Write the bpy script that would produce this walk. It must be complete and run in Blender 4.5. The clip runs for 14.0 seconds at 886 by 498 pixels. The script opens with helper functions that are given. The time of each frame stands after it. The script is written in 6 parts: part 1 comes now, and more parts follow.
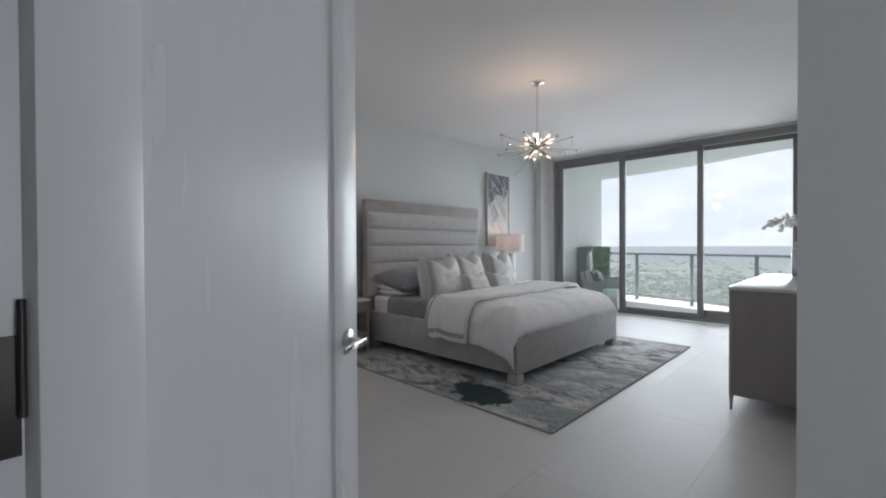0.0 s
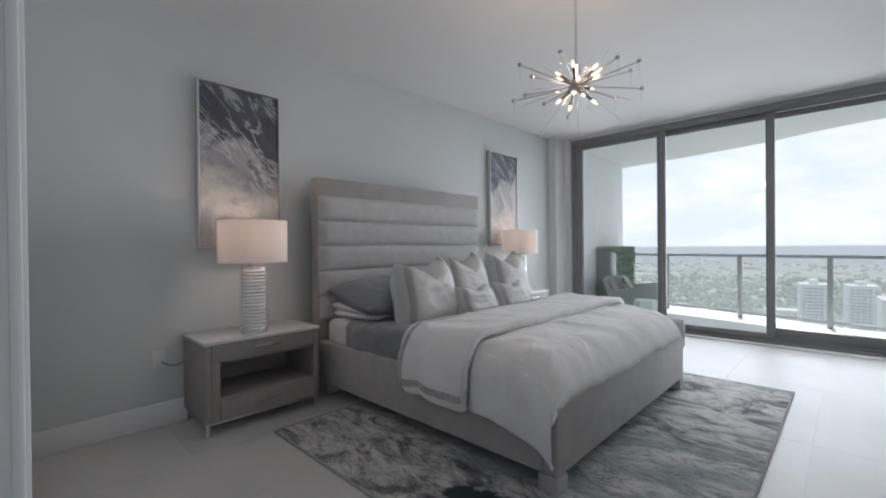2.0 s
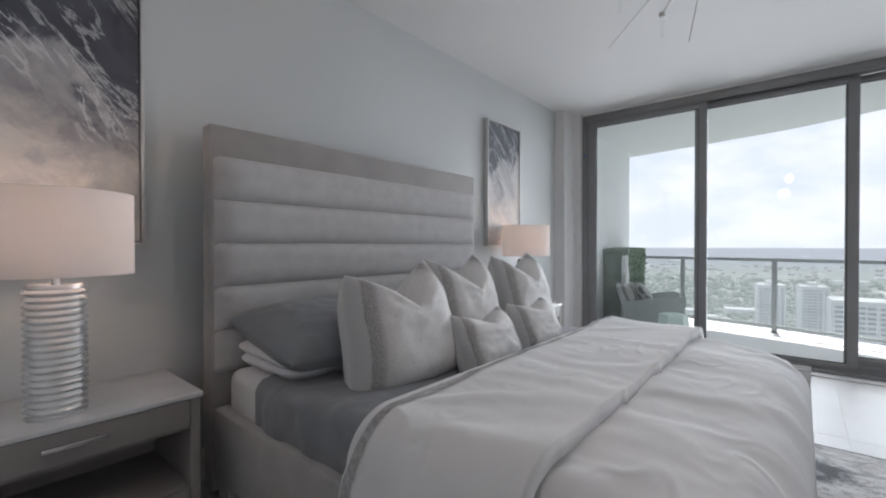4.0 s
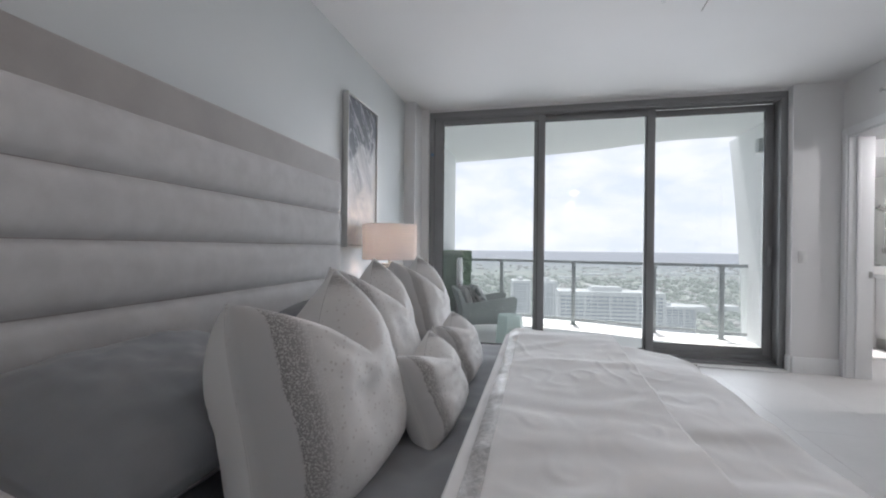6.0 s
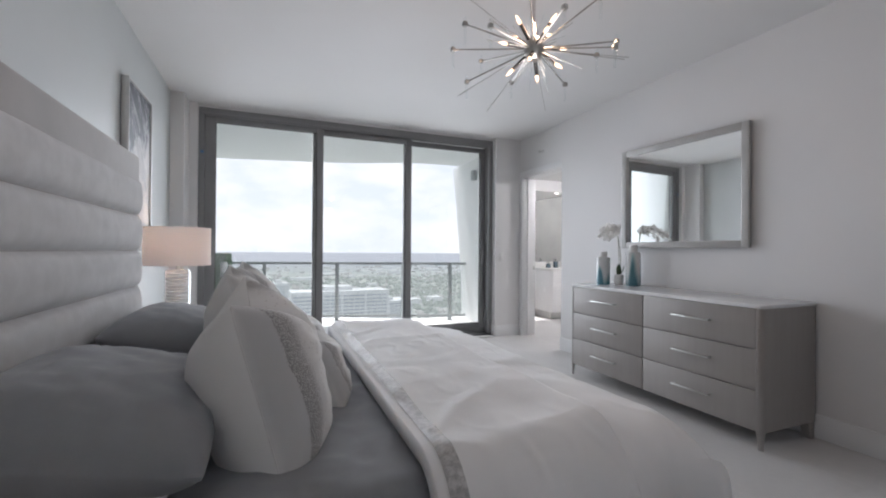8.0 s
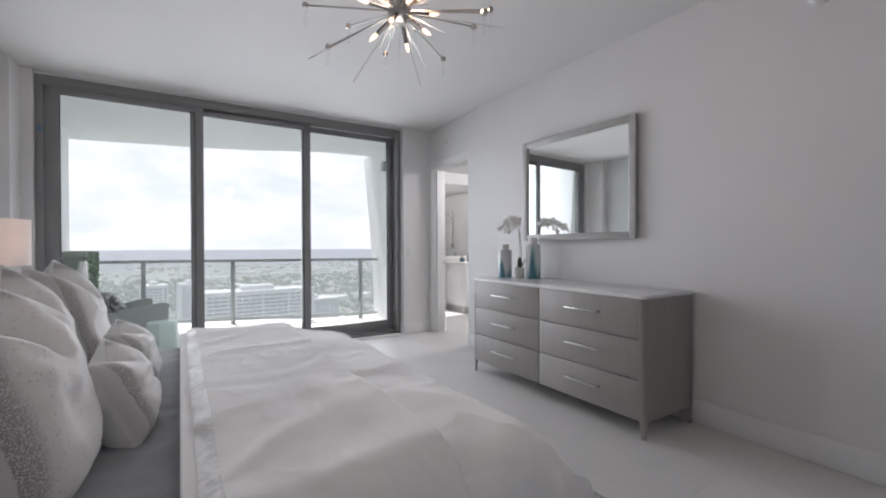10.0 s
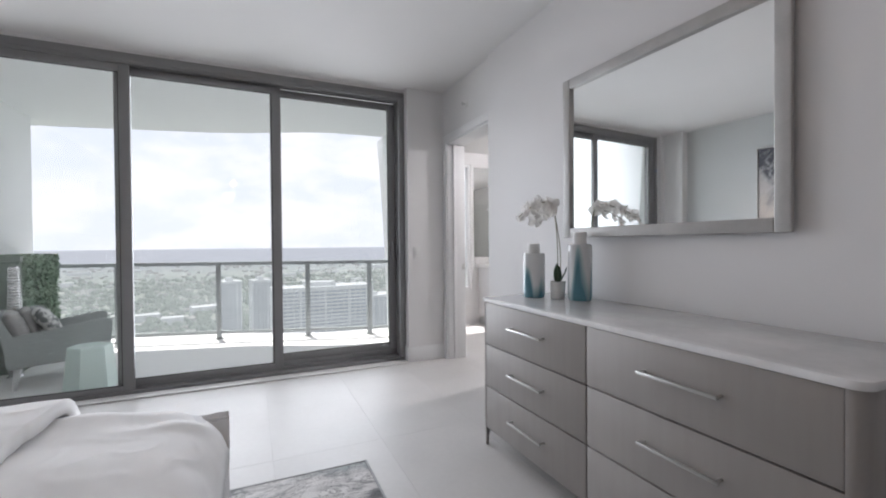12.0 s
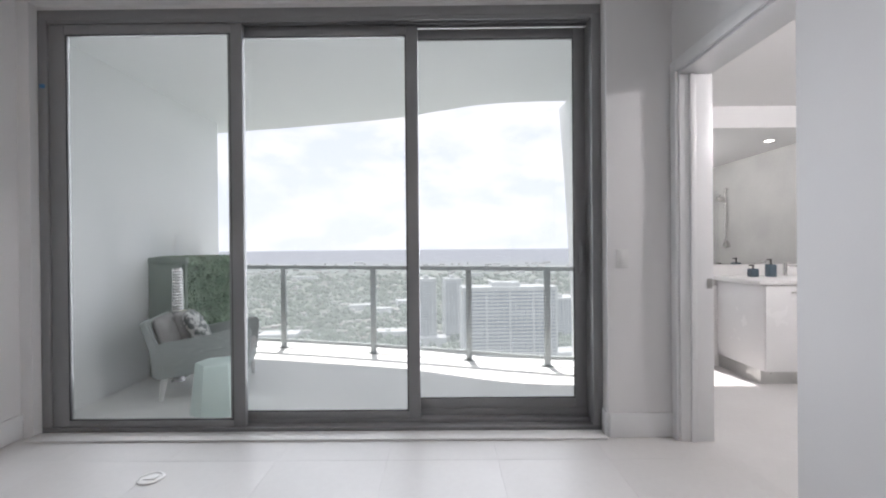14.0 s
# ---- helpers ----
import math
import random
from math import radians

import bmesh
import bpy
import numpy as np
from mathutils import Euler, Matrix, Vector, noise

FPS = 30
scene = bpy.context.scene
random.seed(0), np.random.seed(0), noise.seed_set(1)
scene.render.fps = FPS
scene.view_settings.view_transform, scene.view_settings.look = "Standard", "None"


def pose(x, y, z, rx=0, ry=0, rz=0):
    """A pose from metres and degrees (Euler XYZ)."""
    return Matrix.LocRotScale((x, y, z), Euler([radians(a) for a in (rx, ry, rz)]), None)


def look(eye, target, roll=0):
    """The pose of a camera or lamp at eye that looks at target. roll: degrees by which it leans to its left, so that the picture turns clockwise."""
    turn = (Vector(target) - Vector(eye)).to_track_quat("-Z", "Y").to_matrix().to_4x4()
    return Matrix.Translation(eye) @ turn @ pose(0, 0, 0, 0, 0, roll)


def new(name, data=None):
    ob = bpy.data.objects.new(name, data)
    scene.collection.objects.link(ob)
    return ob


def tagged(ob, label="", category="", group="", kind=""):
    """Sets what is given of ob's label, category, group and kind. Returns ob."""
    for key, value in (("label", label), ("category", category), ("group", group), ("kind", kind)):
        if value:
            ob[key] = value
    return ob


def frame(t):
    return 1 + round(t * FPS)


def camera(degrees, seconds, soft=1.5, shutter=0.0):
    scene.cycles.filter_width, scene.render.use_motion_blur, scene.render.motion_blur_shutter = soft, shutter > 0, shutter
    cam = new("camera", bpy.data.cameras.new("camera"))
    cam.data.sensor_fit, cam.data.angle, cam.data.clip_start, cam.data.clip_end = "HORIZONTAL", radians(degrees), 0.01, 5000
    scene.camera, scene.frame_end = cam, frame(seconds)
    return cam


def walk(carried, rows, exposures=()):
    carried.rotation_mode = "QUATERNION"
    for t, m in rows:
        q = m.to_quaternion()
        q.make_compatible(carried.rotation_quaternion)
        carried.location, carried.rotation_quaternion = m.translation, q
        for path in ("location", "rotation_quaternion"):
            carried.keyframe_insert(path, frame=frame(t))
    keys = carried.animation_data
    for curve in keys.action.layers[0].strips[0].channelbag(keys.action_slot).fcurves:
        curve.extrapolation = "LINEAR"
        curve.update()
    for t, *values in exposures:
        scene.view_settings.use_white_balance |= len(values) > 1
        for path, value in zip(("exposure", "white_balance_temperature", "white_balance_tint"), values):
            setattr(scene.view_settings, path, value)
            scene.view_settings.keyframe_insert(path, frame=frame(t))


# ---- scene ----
cam = camera(92.8, 14.0, soft=2.0)
PATH = [
    (0, (0.223, -0.094, 1.162), (-1.178, 1.333, 1.142), -0.3),
    (0.5, (-0.069, 0.197, 1.175), (-1.467, 1.628, 1.153), -0.6),
    (1, (-0.331, 0.478, 1.168), (-1.718, 1.919, 1.15), -0.6),
    (1.5, (-0.571, 0.761, 1.149), (-1.959, 2.201, 1.136), -0.6),
    (2, (-0.796, 1.058, 1.141), (-2.185, 2.497, 1.128), -0.6),
    (2.5, (-1.044, 1.324, 1.136), (-2.433, 2.762, 1.125), -0.6),
    (5, (-2.203, 2.267, 1.149), (-3.232, 3.981, 1.133), 0.4),
    (5.5, (-2.387, 2.331, 1.147), (-3.171, 4.171, 1.137), 0.5),
    (6, (-2.557, 2.275, 1.144), (-3.006, 4.224, 1.138), 0.6),
    (6.5, (-2.743, 2.181, 1.15), (-2.818, 4.179, 1.156), 0.6),
    (7, (-2.871, 2.073, 1.171), (-2.601, 4.055, 1.174), 0.8),
    (7.5, (-3.019, 1.957, 1.17), (-2.45, 3.874, 1.178), 0.5),
    (8, (-3.09, 1.823, 1.166), (-2.333, 3.674, 1.175), 0.4),
    (8.5, (-3.121, 1.722, 1.146), (-2.216, 3.506, 1.162), 0.4),
    (11, (-2.244, 2.392, 1.163), (-1.174, 4.082, 1.143), -0.2),
    (11.5, (-1.935, 2.645, 1.168), (-0.929, 4.374, 1.148), -0.1),
    (11.75, (-1.738, 2.690, 1.172), (-0.822, 4.465, 1.150), -0.3),
    (12, (-1.648, 2.942, 1.173), (-0.825, 4.764, 1.15), -0.5),
    (12.5, (-1.452, 3.268, 1.16), (-0.867, 5.18, 1.145), -0.5),
    (13, (-1.315, 3.58, 1.155), (-0.983, 5.553, 1.151), -0.3),
    (13.5, (-1.266, 3.93, 1.182), (-1.155, 5.927, 1.168), -0.5),
    (14, (-1.229, 4.316, 1.17), (-1.241, 6.316, 1.161), -0.5),
]
EXPOSURES = [(0.0, 0.23, 6160, 11.0), (2.5, 0.28, 6110, 12.0), (5.0, 0.23, 6150, 13.2), (7.5, 0.30, 6200, 14.2), (8.5, 0.33, 6220, 14.8), (11.0, 0.33, 6310, 15.2), (12.5, 0.32, 6310, 15.8), (14.0, 0.36, 6340, 16)]
walk(cam, [(t, look(eye, target, roll)) for t, eye, target, roll in PATH], EXPOSURES)

# ---- world, sun, exposure ----
world = bpy.data.worlds.new("sky")
scene.world = world
world.use_nodes = True
wt = world.node_tree
wt.nodes.clear()
w_out = wt.nodes.new("ShaderNodeOutputWorld")
w_bg = wt.nodes.new("ShaderNodeBackground")
w_sky = wt.nodes.new("ShaderNodeTexSky")
w_sky.sky_type = "NISHITA"
w_sky.sun_disc = False
w_sky.sun_elevation = radians(72)
w_sky.sun_rotation = radians(-11)
w_co = wt.nodes.new("ShaderNodeTexCoord")
w_map = wt.nodes.new("ShaderNodeMapping")
w_map.inputs["Scale"].default_value = (1.0, 1.0, 2.3)
w_n1 = wt.nodes.new("ShaderNodeTexNoise")
w_n1.inputs["Scale"].default_value = 5.0
w_n1.inputs["Detail"].default_value = 9.0
w_n1.inputs["Roughness"].default_value = 0.56
w_ramp = wt.nodes.new("ShaderNodeValToRGB")
w_ramp.color_ramp.elements[0].position = 0.41
w_ramp.color_ramp.elements[0].color = (0, 0, 0, 1)
w_ramp.color_ramp.elements[1].position = 0.60
w_ramp.color_ramp.elements[1].color = (1, 1, 1, 1)
w_mix = wt.nodes.new("ShaderNodeMixRGB")
w_mix.inputs["Color2"].default_value = (10.4, 10.4, 10.4, 1)
# milky air towards the horizon
w_sep = wt.nodes.new("ShaderNodeSeparateXYZ")
w_air = wt.nodes.new("ShaderNodeMapRange")
w_air.inputs["From Min"].default_value, w_air.inputs["From Max"].default_value = 0.0, 0.30
w_air.inputs["To Min"].default_value, w_air.inputs["To Max"].default_value = 0.97, 0.86
w_veil = wt.nodes.new("ShaderNodeMixRGB")
w_veil.inputs["Color2"].default_value = (8.9, 9.4, 10.2, 1)
wt.links.new(w_co.outputs["Generated"], w_sep.inputs[0])
wt.links.new(w_sep.outputs["Z"], w_air.inputs["Value"])
wt.links.new(w_air.outputs["Result"], w_veil.inputs["Fac"])
wt.links.new(w_co.outputs["Generated"], w_map.inputs["Vector"])
wt.links.new(w_map.outputs["Vector"], w_n1.inputs["Vector"])
wt.links.new(w_n1.outputs["Fac"], w_ramp.inputs["Fac"])
wt.links.new(w_ramp.outputs["Color"], w_mix.inputs["Fac"])
wt.links.new(w_sky.outputs["Color"], w_veil.inputs["Color1"])
wt.links.new(w_veil.outputs["Color"], w_mix.inputs["Color1"])
wt.links.new(w_mix.outputs["Color"], w_bg.inputs["Color"])
w_bg.inputs["Strength"].default_value = 0.09
wt.links.new(w_bg.outputs["Background"], w_out.inputs["Surface"])

sun = new("sun", bpy.data.lights.new("sun", "SUN"))
sun.data.energy = 5.0
sun.data.angle = radians(0.6)
sun.data.color = (1.0, 0.95, 0.88)
sun.matrix_world = look((0, 0, 60), (2, -10, 28.6))

# added fill lamp at the unseen lobby end, standing in for neighbouring rooms' daylight
side_light = new("lobby_fill", bpy.data.lights.new("lobby_fill", "AREA"))
side_light.data.shape = "RECTANGLE"
side_light.data.size, side_light.data.size_y = 1.1, 2.1
side_light.data.energy = 11
side_light.data.color = (0.96, 0.98, 1.0)
side_light.matrix_world = look((2.5, 0.65, 1.35), (0.0, 0.65, 1.2))

# the sky's light through the glass wall
sky_panel = new("window_daylight", bpy.data.lights.new("window_daylight", "AREA"))
sky_panel.data.shape = "RECTANGLE"
sky_panel.data.size, sky_panel.data.size_y = 3.3, 2.4
sky_panel.data.energy = 40
sky_panel.data.spread = radians(112)
sky_panel.data.color = (0.93, 0.97, 1.0)
sky_panel.matrix_world = look((-2.02, 7.19, 1.4), (-2.02, 4.0, 1.2))

# chandelier, bedside lamps and bathroom downlights
for name, at, watts, size, tint in (
        ("chandelier_light", (-1.93, 3.415, 2.21), 3.6, 0.04, (1.0, 0.64, 0.40)),
        ("chandelier_light", (-2.0, 3.425, 1.985), 1.5, 0.08, (1.0, 0.92, 0.85)),
        ("bedside_light", (-3.69, 2.215, 1.205), 3.4, 0.03, (1.0, 0.86, 0.88)),
        ("bedside_light", (-3.725, 5.455, 1.205), 3.4, 0.03, (1.0, 0.86, 0.88)),
        ("bathroom_light", (1.75, 6.2, 2.42), 80, 0.10, (1.0, 0.97, 0.94))):
    bulb = new(name, bpy.data.lights.new(name, "POINT"))
    bulb.data.energy, bulb.data.shadow_soft_size, bulb.data.color = watts, size, tint
    bulb.location = at

# ---- helpers and materials ----
def part(name, bm, material, parent=None, label="", smooth=True):
    """One bmesh as one mesh object, in its parent's space."""
    me = bpy.data.meshes.new(name)
    bm.to_mesh(me)
    bm.free()
    if smooth:
        for p in me.polygons:
            p.use_smooth = True
        me.set_sharp_from_angle(angle=radians(38))
    if material:
        me.materials.append(material)
    ob = new(name, me)
    if parent:
        ob.parent = parent
    if label:
        tagged(ob, label)
    return ob


def thing(name, m, label, category, group="", kind=""):
    ob = new(name)
    ob.empty_display_size = 0.1
    ob.matrix_world = m
    return tagged(ob, label, category, group, kind)


def add_box(bm, x0, y0, z0, x1, y1, z1, bevel=0.0, seg=2):
    made = bmesh.ops.create_cube(bm, size=1.0)["verts"]
    for v in made:
        v.co = Vector(((x0 + x1) / 2 + v.co.x * (x1 - x0), (y0 + y1) / 2 + v.co.y * (y1 - y0), (z0 + z1) / 2 + v.co.z * (z1 - z0)))
    if bevel:
        edges = list({e for v in made for e in v.link_edges})
        bmesh.ops.bevel(bm, geom=edges, offset=bevel, segments=seg, affect="EDGES", profile=0.5)
    return bm


def box(x0, y0, z0, x1, y1, z1, bevel=0.0, seg=2):
    return add_box(bmesh.new(), x0, y0, z0, x1, y1, z1, bevel, seg)


def add_rod(bm, a, b, r, r2=None, seg=12):
    a, b = Vector(a), Vector(b)
    d = b - a
    m = Matrix.Translation((a + b) / 2) @ d.to_track_quat("Z", "Y").to_matrix().to_4x4()
    bmesh.ops.create_cone(bm, cap_ends=True, segments=seg, radius1=r, radius2=r if r2 is None else r2, depth=d.length, matrix=m)
    return bm


def rod(a, b, r, r2=None, seg=12):
    return add_rod(bmesh.new(), a, b, r, r2, seg)


def lathe(profile, seg=40, bm=None, at=(0, 0, 0), closed=False):
    """Turn a profile of (radius, height) round the z axis."""
    bm = bm or bmesh.new()
    rings = []
    for r, z in profile:
        rings.append([bm.verts.new((at[0] + r * math.cos(k * math.tau / seg), at[1] + r * math.sin(k * math.tau / seg), at[2] + z)) for k in range(seg)])
    for a, b in zip(rings, rings[1:]):
        for k in range(seg):
            bm.faces.new((a[k], a[(k + 1) % seg], b[(k + 1) % seg], b[k]))
    if profile[0][0] > 1e-4 and not closed:
        bm.faces.new(list(reversed(rings[0])))
    if profile[-1][0] > 1e-4 and not closed:
        bm.faces.new(rings[-1])
    bmesh.ops.remove_doubles(bm, verts=bm.verts, dist=1e-5)
    bmesh.ops.recalc_face_normals(bm, faces=bm.faces)
    return bm


def grid(nu, nv, fn, bm=None):
    bm = bm or bmesh.new()
    vs = [[bm.verts.new(fn(i / nu, j / nv)) for j in range(nv + 1)] for i in range(nu + 1)]
    for i in range(nu):
        for j in range(nv):
            bm.faces.new((vs[i][j], vs[i + 1][j], vs[i + 1][j + 1], vs[i][j + 1]))
    return bm


def extrude_outline(points, z0, z1, bevel=0.0):
    """A flat outline of (x, y) points raised from z0 to z1."""
    bm = bmesh.new()
    low = [bm.verts.new((x, y, z0)) for x, y in points]
    high = [bm.verts.new((x, y, z1)) for x, y in points]
    n = len(points)
    bm.faces.new(list(reversed(low)))
    bm.faces.new(high)
    for k in range(n):
        bm.faces.new((low[k], low[(k + 1) % n], high[(k + 1) % n], high[k]))
    bmesh.ops.recalc_face_normals(bm, faces=bm.faces)
    if bevel:
        bmesh.ops.bevel(bm, geom=list(bm.edges), offset=bevel, segments=2, affect="EDGES", profile=0.5)
    return bm


def mat(name, c1, c2=None, rough=0.5, metal=0.0, scale=6.0, fine=90.0, bump=0.1, dist=0.003, spread=0.0, spec=None, sheen=0.0, coat=0.0, stretch=(1, 1, 1), rough_var=0.08):
    """Two colours mixed by a coarse and a fine noise, with relief and uneven gloss."""
    m = bpy.data.materials.new(name)
    m.use_nodes = True
    t = m.node_tree
    b = t.nodes["Principled BSDF"]
    c2 = c2 or tuple(v * 0.9 for v in c1)
    co = t.nodes.new("ShaderNodeTexCoord")
    mp = t.nodes.new("ShaderNodeMapping")
    mp.inputs["Scale"].default_value = stretch
    t.links.new(co.outputs["Object"], mp.inputs["Vector"])
    na, nb = t.nodes.new("ShaderNodeTexNoise"), t.nodes.new("ShaderNodeTexNoise")
    na.inputs["Scale"].default_value, na.inputs["Detail"].default_value = scale, 5
    nb.inputs["Scale"].default_value, nb.inputs["Detail"].default_value = fine, 3
    for n in (na, nb):
        t.links.new(mp.outputs["Vector"], n.inputs["Vector"])
    add = t.nodes.new("ShaderNodeMath")
    add.operation = "MULTIPLY_ADD"
    add.inputs[1].default_value = 0.35
    t.links.new(nb.outputs["Fac"], add.inputs[0])
    t.links.new(na.outputs["Fac"], add.inputs[2])
    ramp = t.nodes.new("ShaderNodeValToRGB")
    ramp.color_ramp.elements[0].position, ramp.color_ramp.elements[1].position = 0.5, 0.86
    ramp.color_ramp.elements[0].color, ramp.color_ramp.elements[1].color = (*c1, 1), (*c2, 1)
    t.links.new(add.outputs[0], ramp.inputs["Fac"])
    last = ramp.outputs["Color"]
    if spread:
        info = t.nodes.new("ShaderNodeObjectInfo")
        hsv = t.nodes.new("ShaderNodeHueSaturation")
        rng = t.nodes.new("ShaderNodeMapRange")
        rng.inputs["To Min"].default_value, rng.inputs["To Max"].default_value = 1 - spread, 1 + spread
        t.links.new(info.outputs["Random"], rng.inputs["Value"])
        t.links.new(rng.outputs["Result"], hsv.inputs["Value"])
        t.links.new(last, hsv.inputs["Color"])
        last = hsv.outputs["Color"]
    t.links.new(last, b.inputs["Base Color"])
    rr = t.nodes.new("ShaderNodeMapRange")
    rr.inputs["To Min"].default_value, rr.inputs["To Max"].default_value = max(0.02, rough - rough_var), min(1, rough + rough_var)
    t.links.new(na.outputs["Fac"], rr.inputs["Value"])
    t.links.new(rr.outputs["Result"], b.inputs["Roughness"])
    b.inputs["Metallic"].default_value = metal
    if spec is not None:
        b.inputs["Specular IOR Level"].default_value = spec
    if sheen:
        b.inputs["Sheen Weight"].default_value = sheen
    if coat:
        b.inputs["Coat Weight"].default_value = coat
    if bump:
        bp = t.nodes.new("ShaderNodeBump")
        bp.inputs["Strength"].default_value, bp.inputs["Distance"].default_value = bump, dist
        t.links.new(add.outputs[0], bp.inputs["Height"])
        t.links.new(bp.outputs["Normal"], b.inputs["Normal"])
    return m


def glow(name, colour, strength):
    m = bpy.data.materials.new(name)
    m.use_nodes = True
    b = m.node_tree.nodes["Principled BSDF"]
    b.inputs["Base Color"].default_value = (*colour, 1)
    b.inputs["Emission Color"].default_value = (*colour, 1)
    b.inputs["Emission Strength"].default_value = strength
    return m


def clear(name, colour=(0.97, 0.99, 0.98), rough=0.0, thin=True):
    """Glass; a thin pane lets the light straight through and mirrors a little."""
    m = bpy.data.materials.new(name)
    m.use_nodes = True
    t = m.node_tree
    if not thin:
        b = t.nodes["Principled BSDF"]
        b.inputs["Base Color"].default_value = (*colour, 1)
        b.inputs["Roughness"].default_value = rough
        b.inputs["Transmission Weight"].default_value = 1.0
        b.inputs["IOR"].default_value = 1.45
        return m
    t.nodes.remove(t.nodes["Principled BSDF"])
    out = t.nodes["Material Output"]
    tr, gl = t.nodes.new("ShaderNodeBsdfTransparent"), t.nodes.new("ShaderNodeBsdfGlossy")
    mx, lw = t.nodes.new("ShaderNodeMixShader"), t.nodes.new("ShaderNodeLayerWeight")
    pw, fr = t.nodes.new("ShaderNodeMath"), t.nodes.new("ShaderNodeMath")
    lw.inputs["Blend"].default_value = 0.5
    pw.operation, fr.operation = "POWER", "MULTIPLY_ADD"
    pw.inputs[1].default_value = 4.0
    fr.inputs[1].default_value, fr.inputs[2].default_value = 0.5, 0.035
    t.links.new(lw.outputs["Facing"], pw.inputs[0])
    t.links.new(pw.outputs[0], fr.inputs[0])
    tr.inputs["Color"].default_value = (*colour, 1)
    gl.inputs["Roughness"].default_value = 0.01
    t.links.new(fr.outputs[0], mx.inputs[0])
    t.links.new(tr.outputs[0], mx.inputs[1])
    t.links.new(gl.outputs[0], mx.inputs[2])
    t.links.new(mx.outputs[0], out.inputs["Surface"])
    return m


M_WALL = mat("wall_paint", (0.74, 0.735, 0.735), (0.71, 0.705, 0.705), rough=0.5, scale=1.2, fine=160, bump=0.06, dist=0.001)
M_AQUA = mat("pale_aqua_paint", (0.605, 0.628, 0.628), (0.58, 0.603, 0.603), rough=0.5, scale=1.2, fine=160, bump=0.06, dist=0.001)
M_CEIL = mat("ceiling_paint", (0.77, 0.765, 0.76), (0.745, 0.74, 0.735), rough=0.8, scale=1.0, fine=150, bump=0.05, dist=0.001)
M_TRIM = mat("white_trim_paint", (0.78, 0.785, 0.79), (0.75, 0.755, 0.76), rough=0.35, scale=2.0, fine=120, bump=0.03, dist=0.0006)
M_DOOR = mat("white_door_lacquer", (0.70, 0.705, 0.71), (0.68, 0.685, 0.69), rough=0.25, scale=2.0, fine=40, bump=0.012, dist=0.0008, stretch=(8, 8, 1))
M_TILE = mat("porcelain_tile", (0.63, 0.62, 0.61), (0.58, 0.57, 0.56), rough=0.45, scale=1.6, fine=30, bump=0.03, dist=0.0006, spread=0.01)
M_GROUT = mat("grout", (0.60, 0.595, 0.585), (0.57, 0.565, 0.555), rough=0.9, scale=8, fine=200, bump=0.2)
M_FRAME = mat("bronze_aluminium", (0.26, 0.26, 0.265), (0.235, 0.235, 0.24), rough=0.42, metal=0.2, scale=3, fine=200, bump=0.03, dist=0.0004)
M_GASKET = mat("dark_gasket", (0.03, 0.03, 0.032), (0.04, 0.04, 0.042), rough=0.7)
M_PANE = clear("window_glass", (0.975, 0.985, 0.98))
M_LINEN = mat("grey_linen", (0.54, 0.53, 0.525), (0.48, 0.47, 0.465), rough=0.9, scale=14, fine=520, bump=0.45, dist=0.0015, sheen=0.2)
M_SUEDE = mat("taupe_suede", (0.38, 0.36, 0.345), (0.33, 0.312, 0.30), rough=0.85, scale=5, fine=420, bump=0.3, dist=0.001, sheen=0.35)
M_BEDFRAME = mat("grey_fabric", (0.47, 0.46, 0.45), (0.41, 0.40, 0.392), rough=0.9, scale=9, fine=480, bump=0.4, dist=0.0015, sheen=0.2)
M_DUVET = mat("white_cotton", (0.88, 0.875, 0.868), (0.85, 0.845, 0.84), rough=0.9, scale=7, fine=420, bump=0.4, dist=0.002, sheen=0.15)
M_SHEET = mat("white_percale", (0.80, 0.805, 0.815), (0.76, 0.765, 0.775), rough=0.85, scale=6, fine=600, bump=0.1, dist=0.001)
M_BLUE = mat("slate_cotton", (0.275, 0.286, 0.302), (0.24, 0.25, 0.265), rough=0.85, scale=8, fine=520, bump=0.2, dist=0.001, sheen=0.2)
M_WOOD = mat("grey_oak", (0.322, 0.302, 0.287), (0.306, 0.286, 0.271), rough=0.52, rough_var=0.03, scale=3.0, fine=60, bump=0.05, dist=0.0006, stretch=(9, 9, 0.7))
M_MARBLE = mat("white_marble", (0.80, 0.80, 0.80), (0.66, 0.665, 0.67), rough=0.18, scale=4, fine=25, bump=0.0)
M_CHROME = mat("polished_nickel", (0.78, 0.77, 0.75), (0.72, 0.71, 0.70), rough=0.14, metal=1.0, scale=5, fine=80, bump=0.0)
M_SATIN = mat("satin_steel", (0.62, 0.62, 0.61), (0.55, 0.55, 0.54), rough=0.3, metal=1.0, scale=5, fine=120, bump=0.0)
M_MIRROR = mat("mirror_silver", (0.93, 0.945, 0.94), (0.93, 0.945, 0.94), rough=0.02, metal=1.0, bump=0.0, rough_var=0.0)
M_SILVERFRAME = mat("silver_leaf_wood", (0.47, 0.465, 0.455), (0.40, 0.395, 0.385), rough=0.42, metal=0.25, scale=8, fine=150, bump=0.15, dist=0.0008)
M_CONCRETE = mat("balcony_stucco", (0.87, 0.885, 0.89), (0.85, 0.865, 0.87), rough=0.85, scale=1.5, fine=120, bump=0.15, dist=0.002)
M_DECK = mat("balcony_tile", (0.86, 0.86, 0.85), (0.82, 0.82, 0.81), rough=0.7, scale=3, fine=90, bump=0.1)
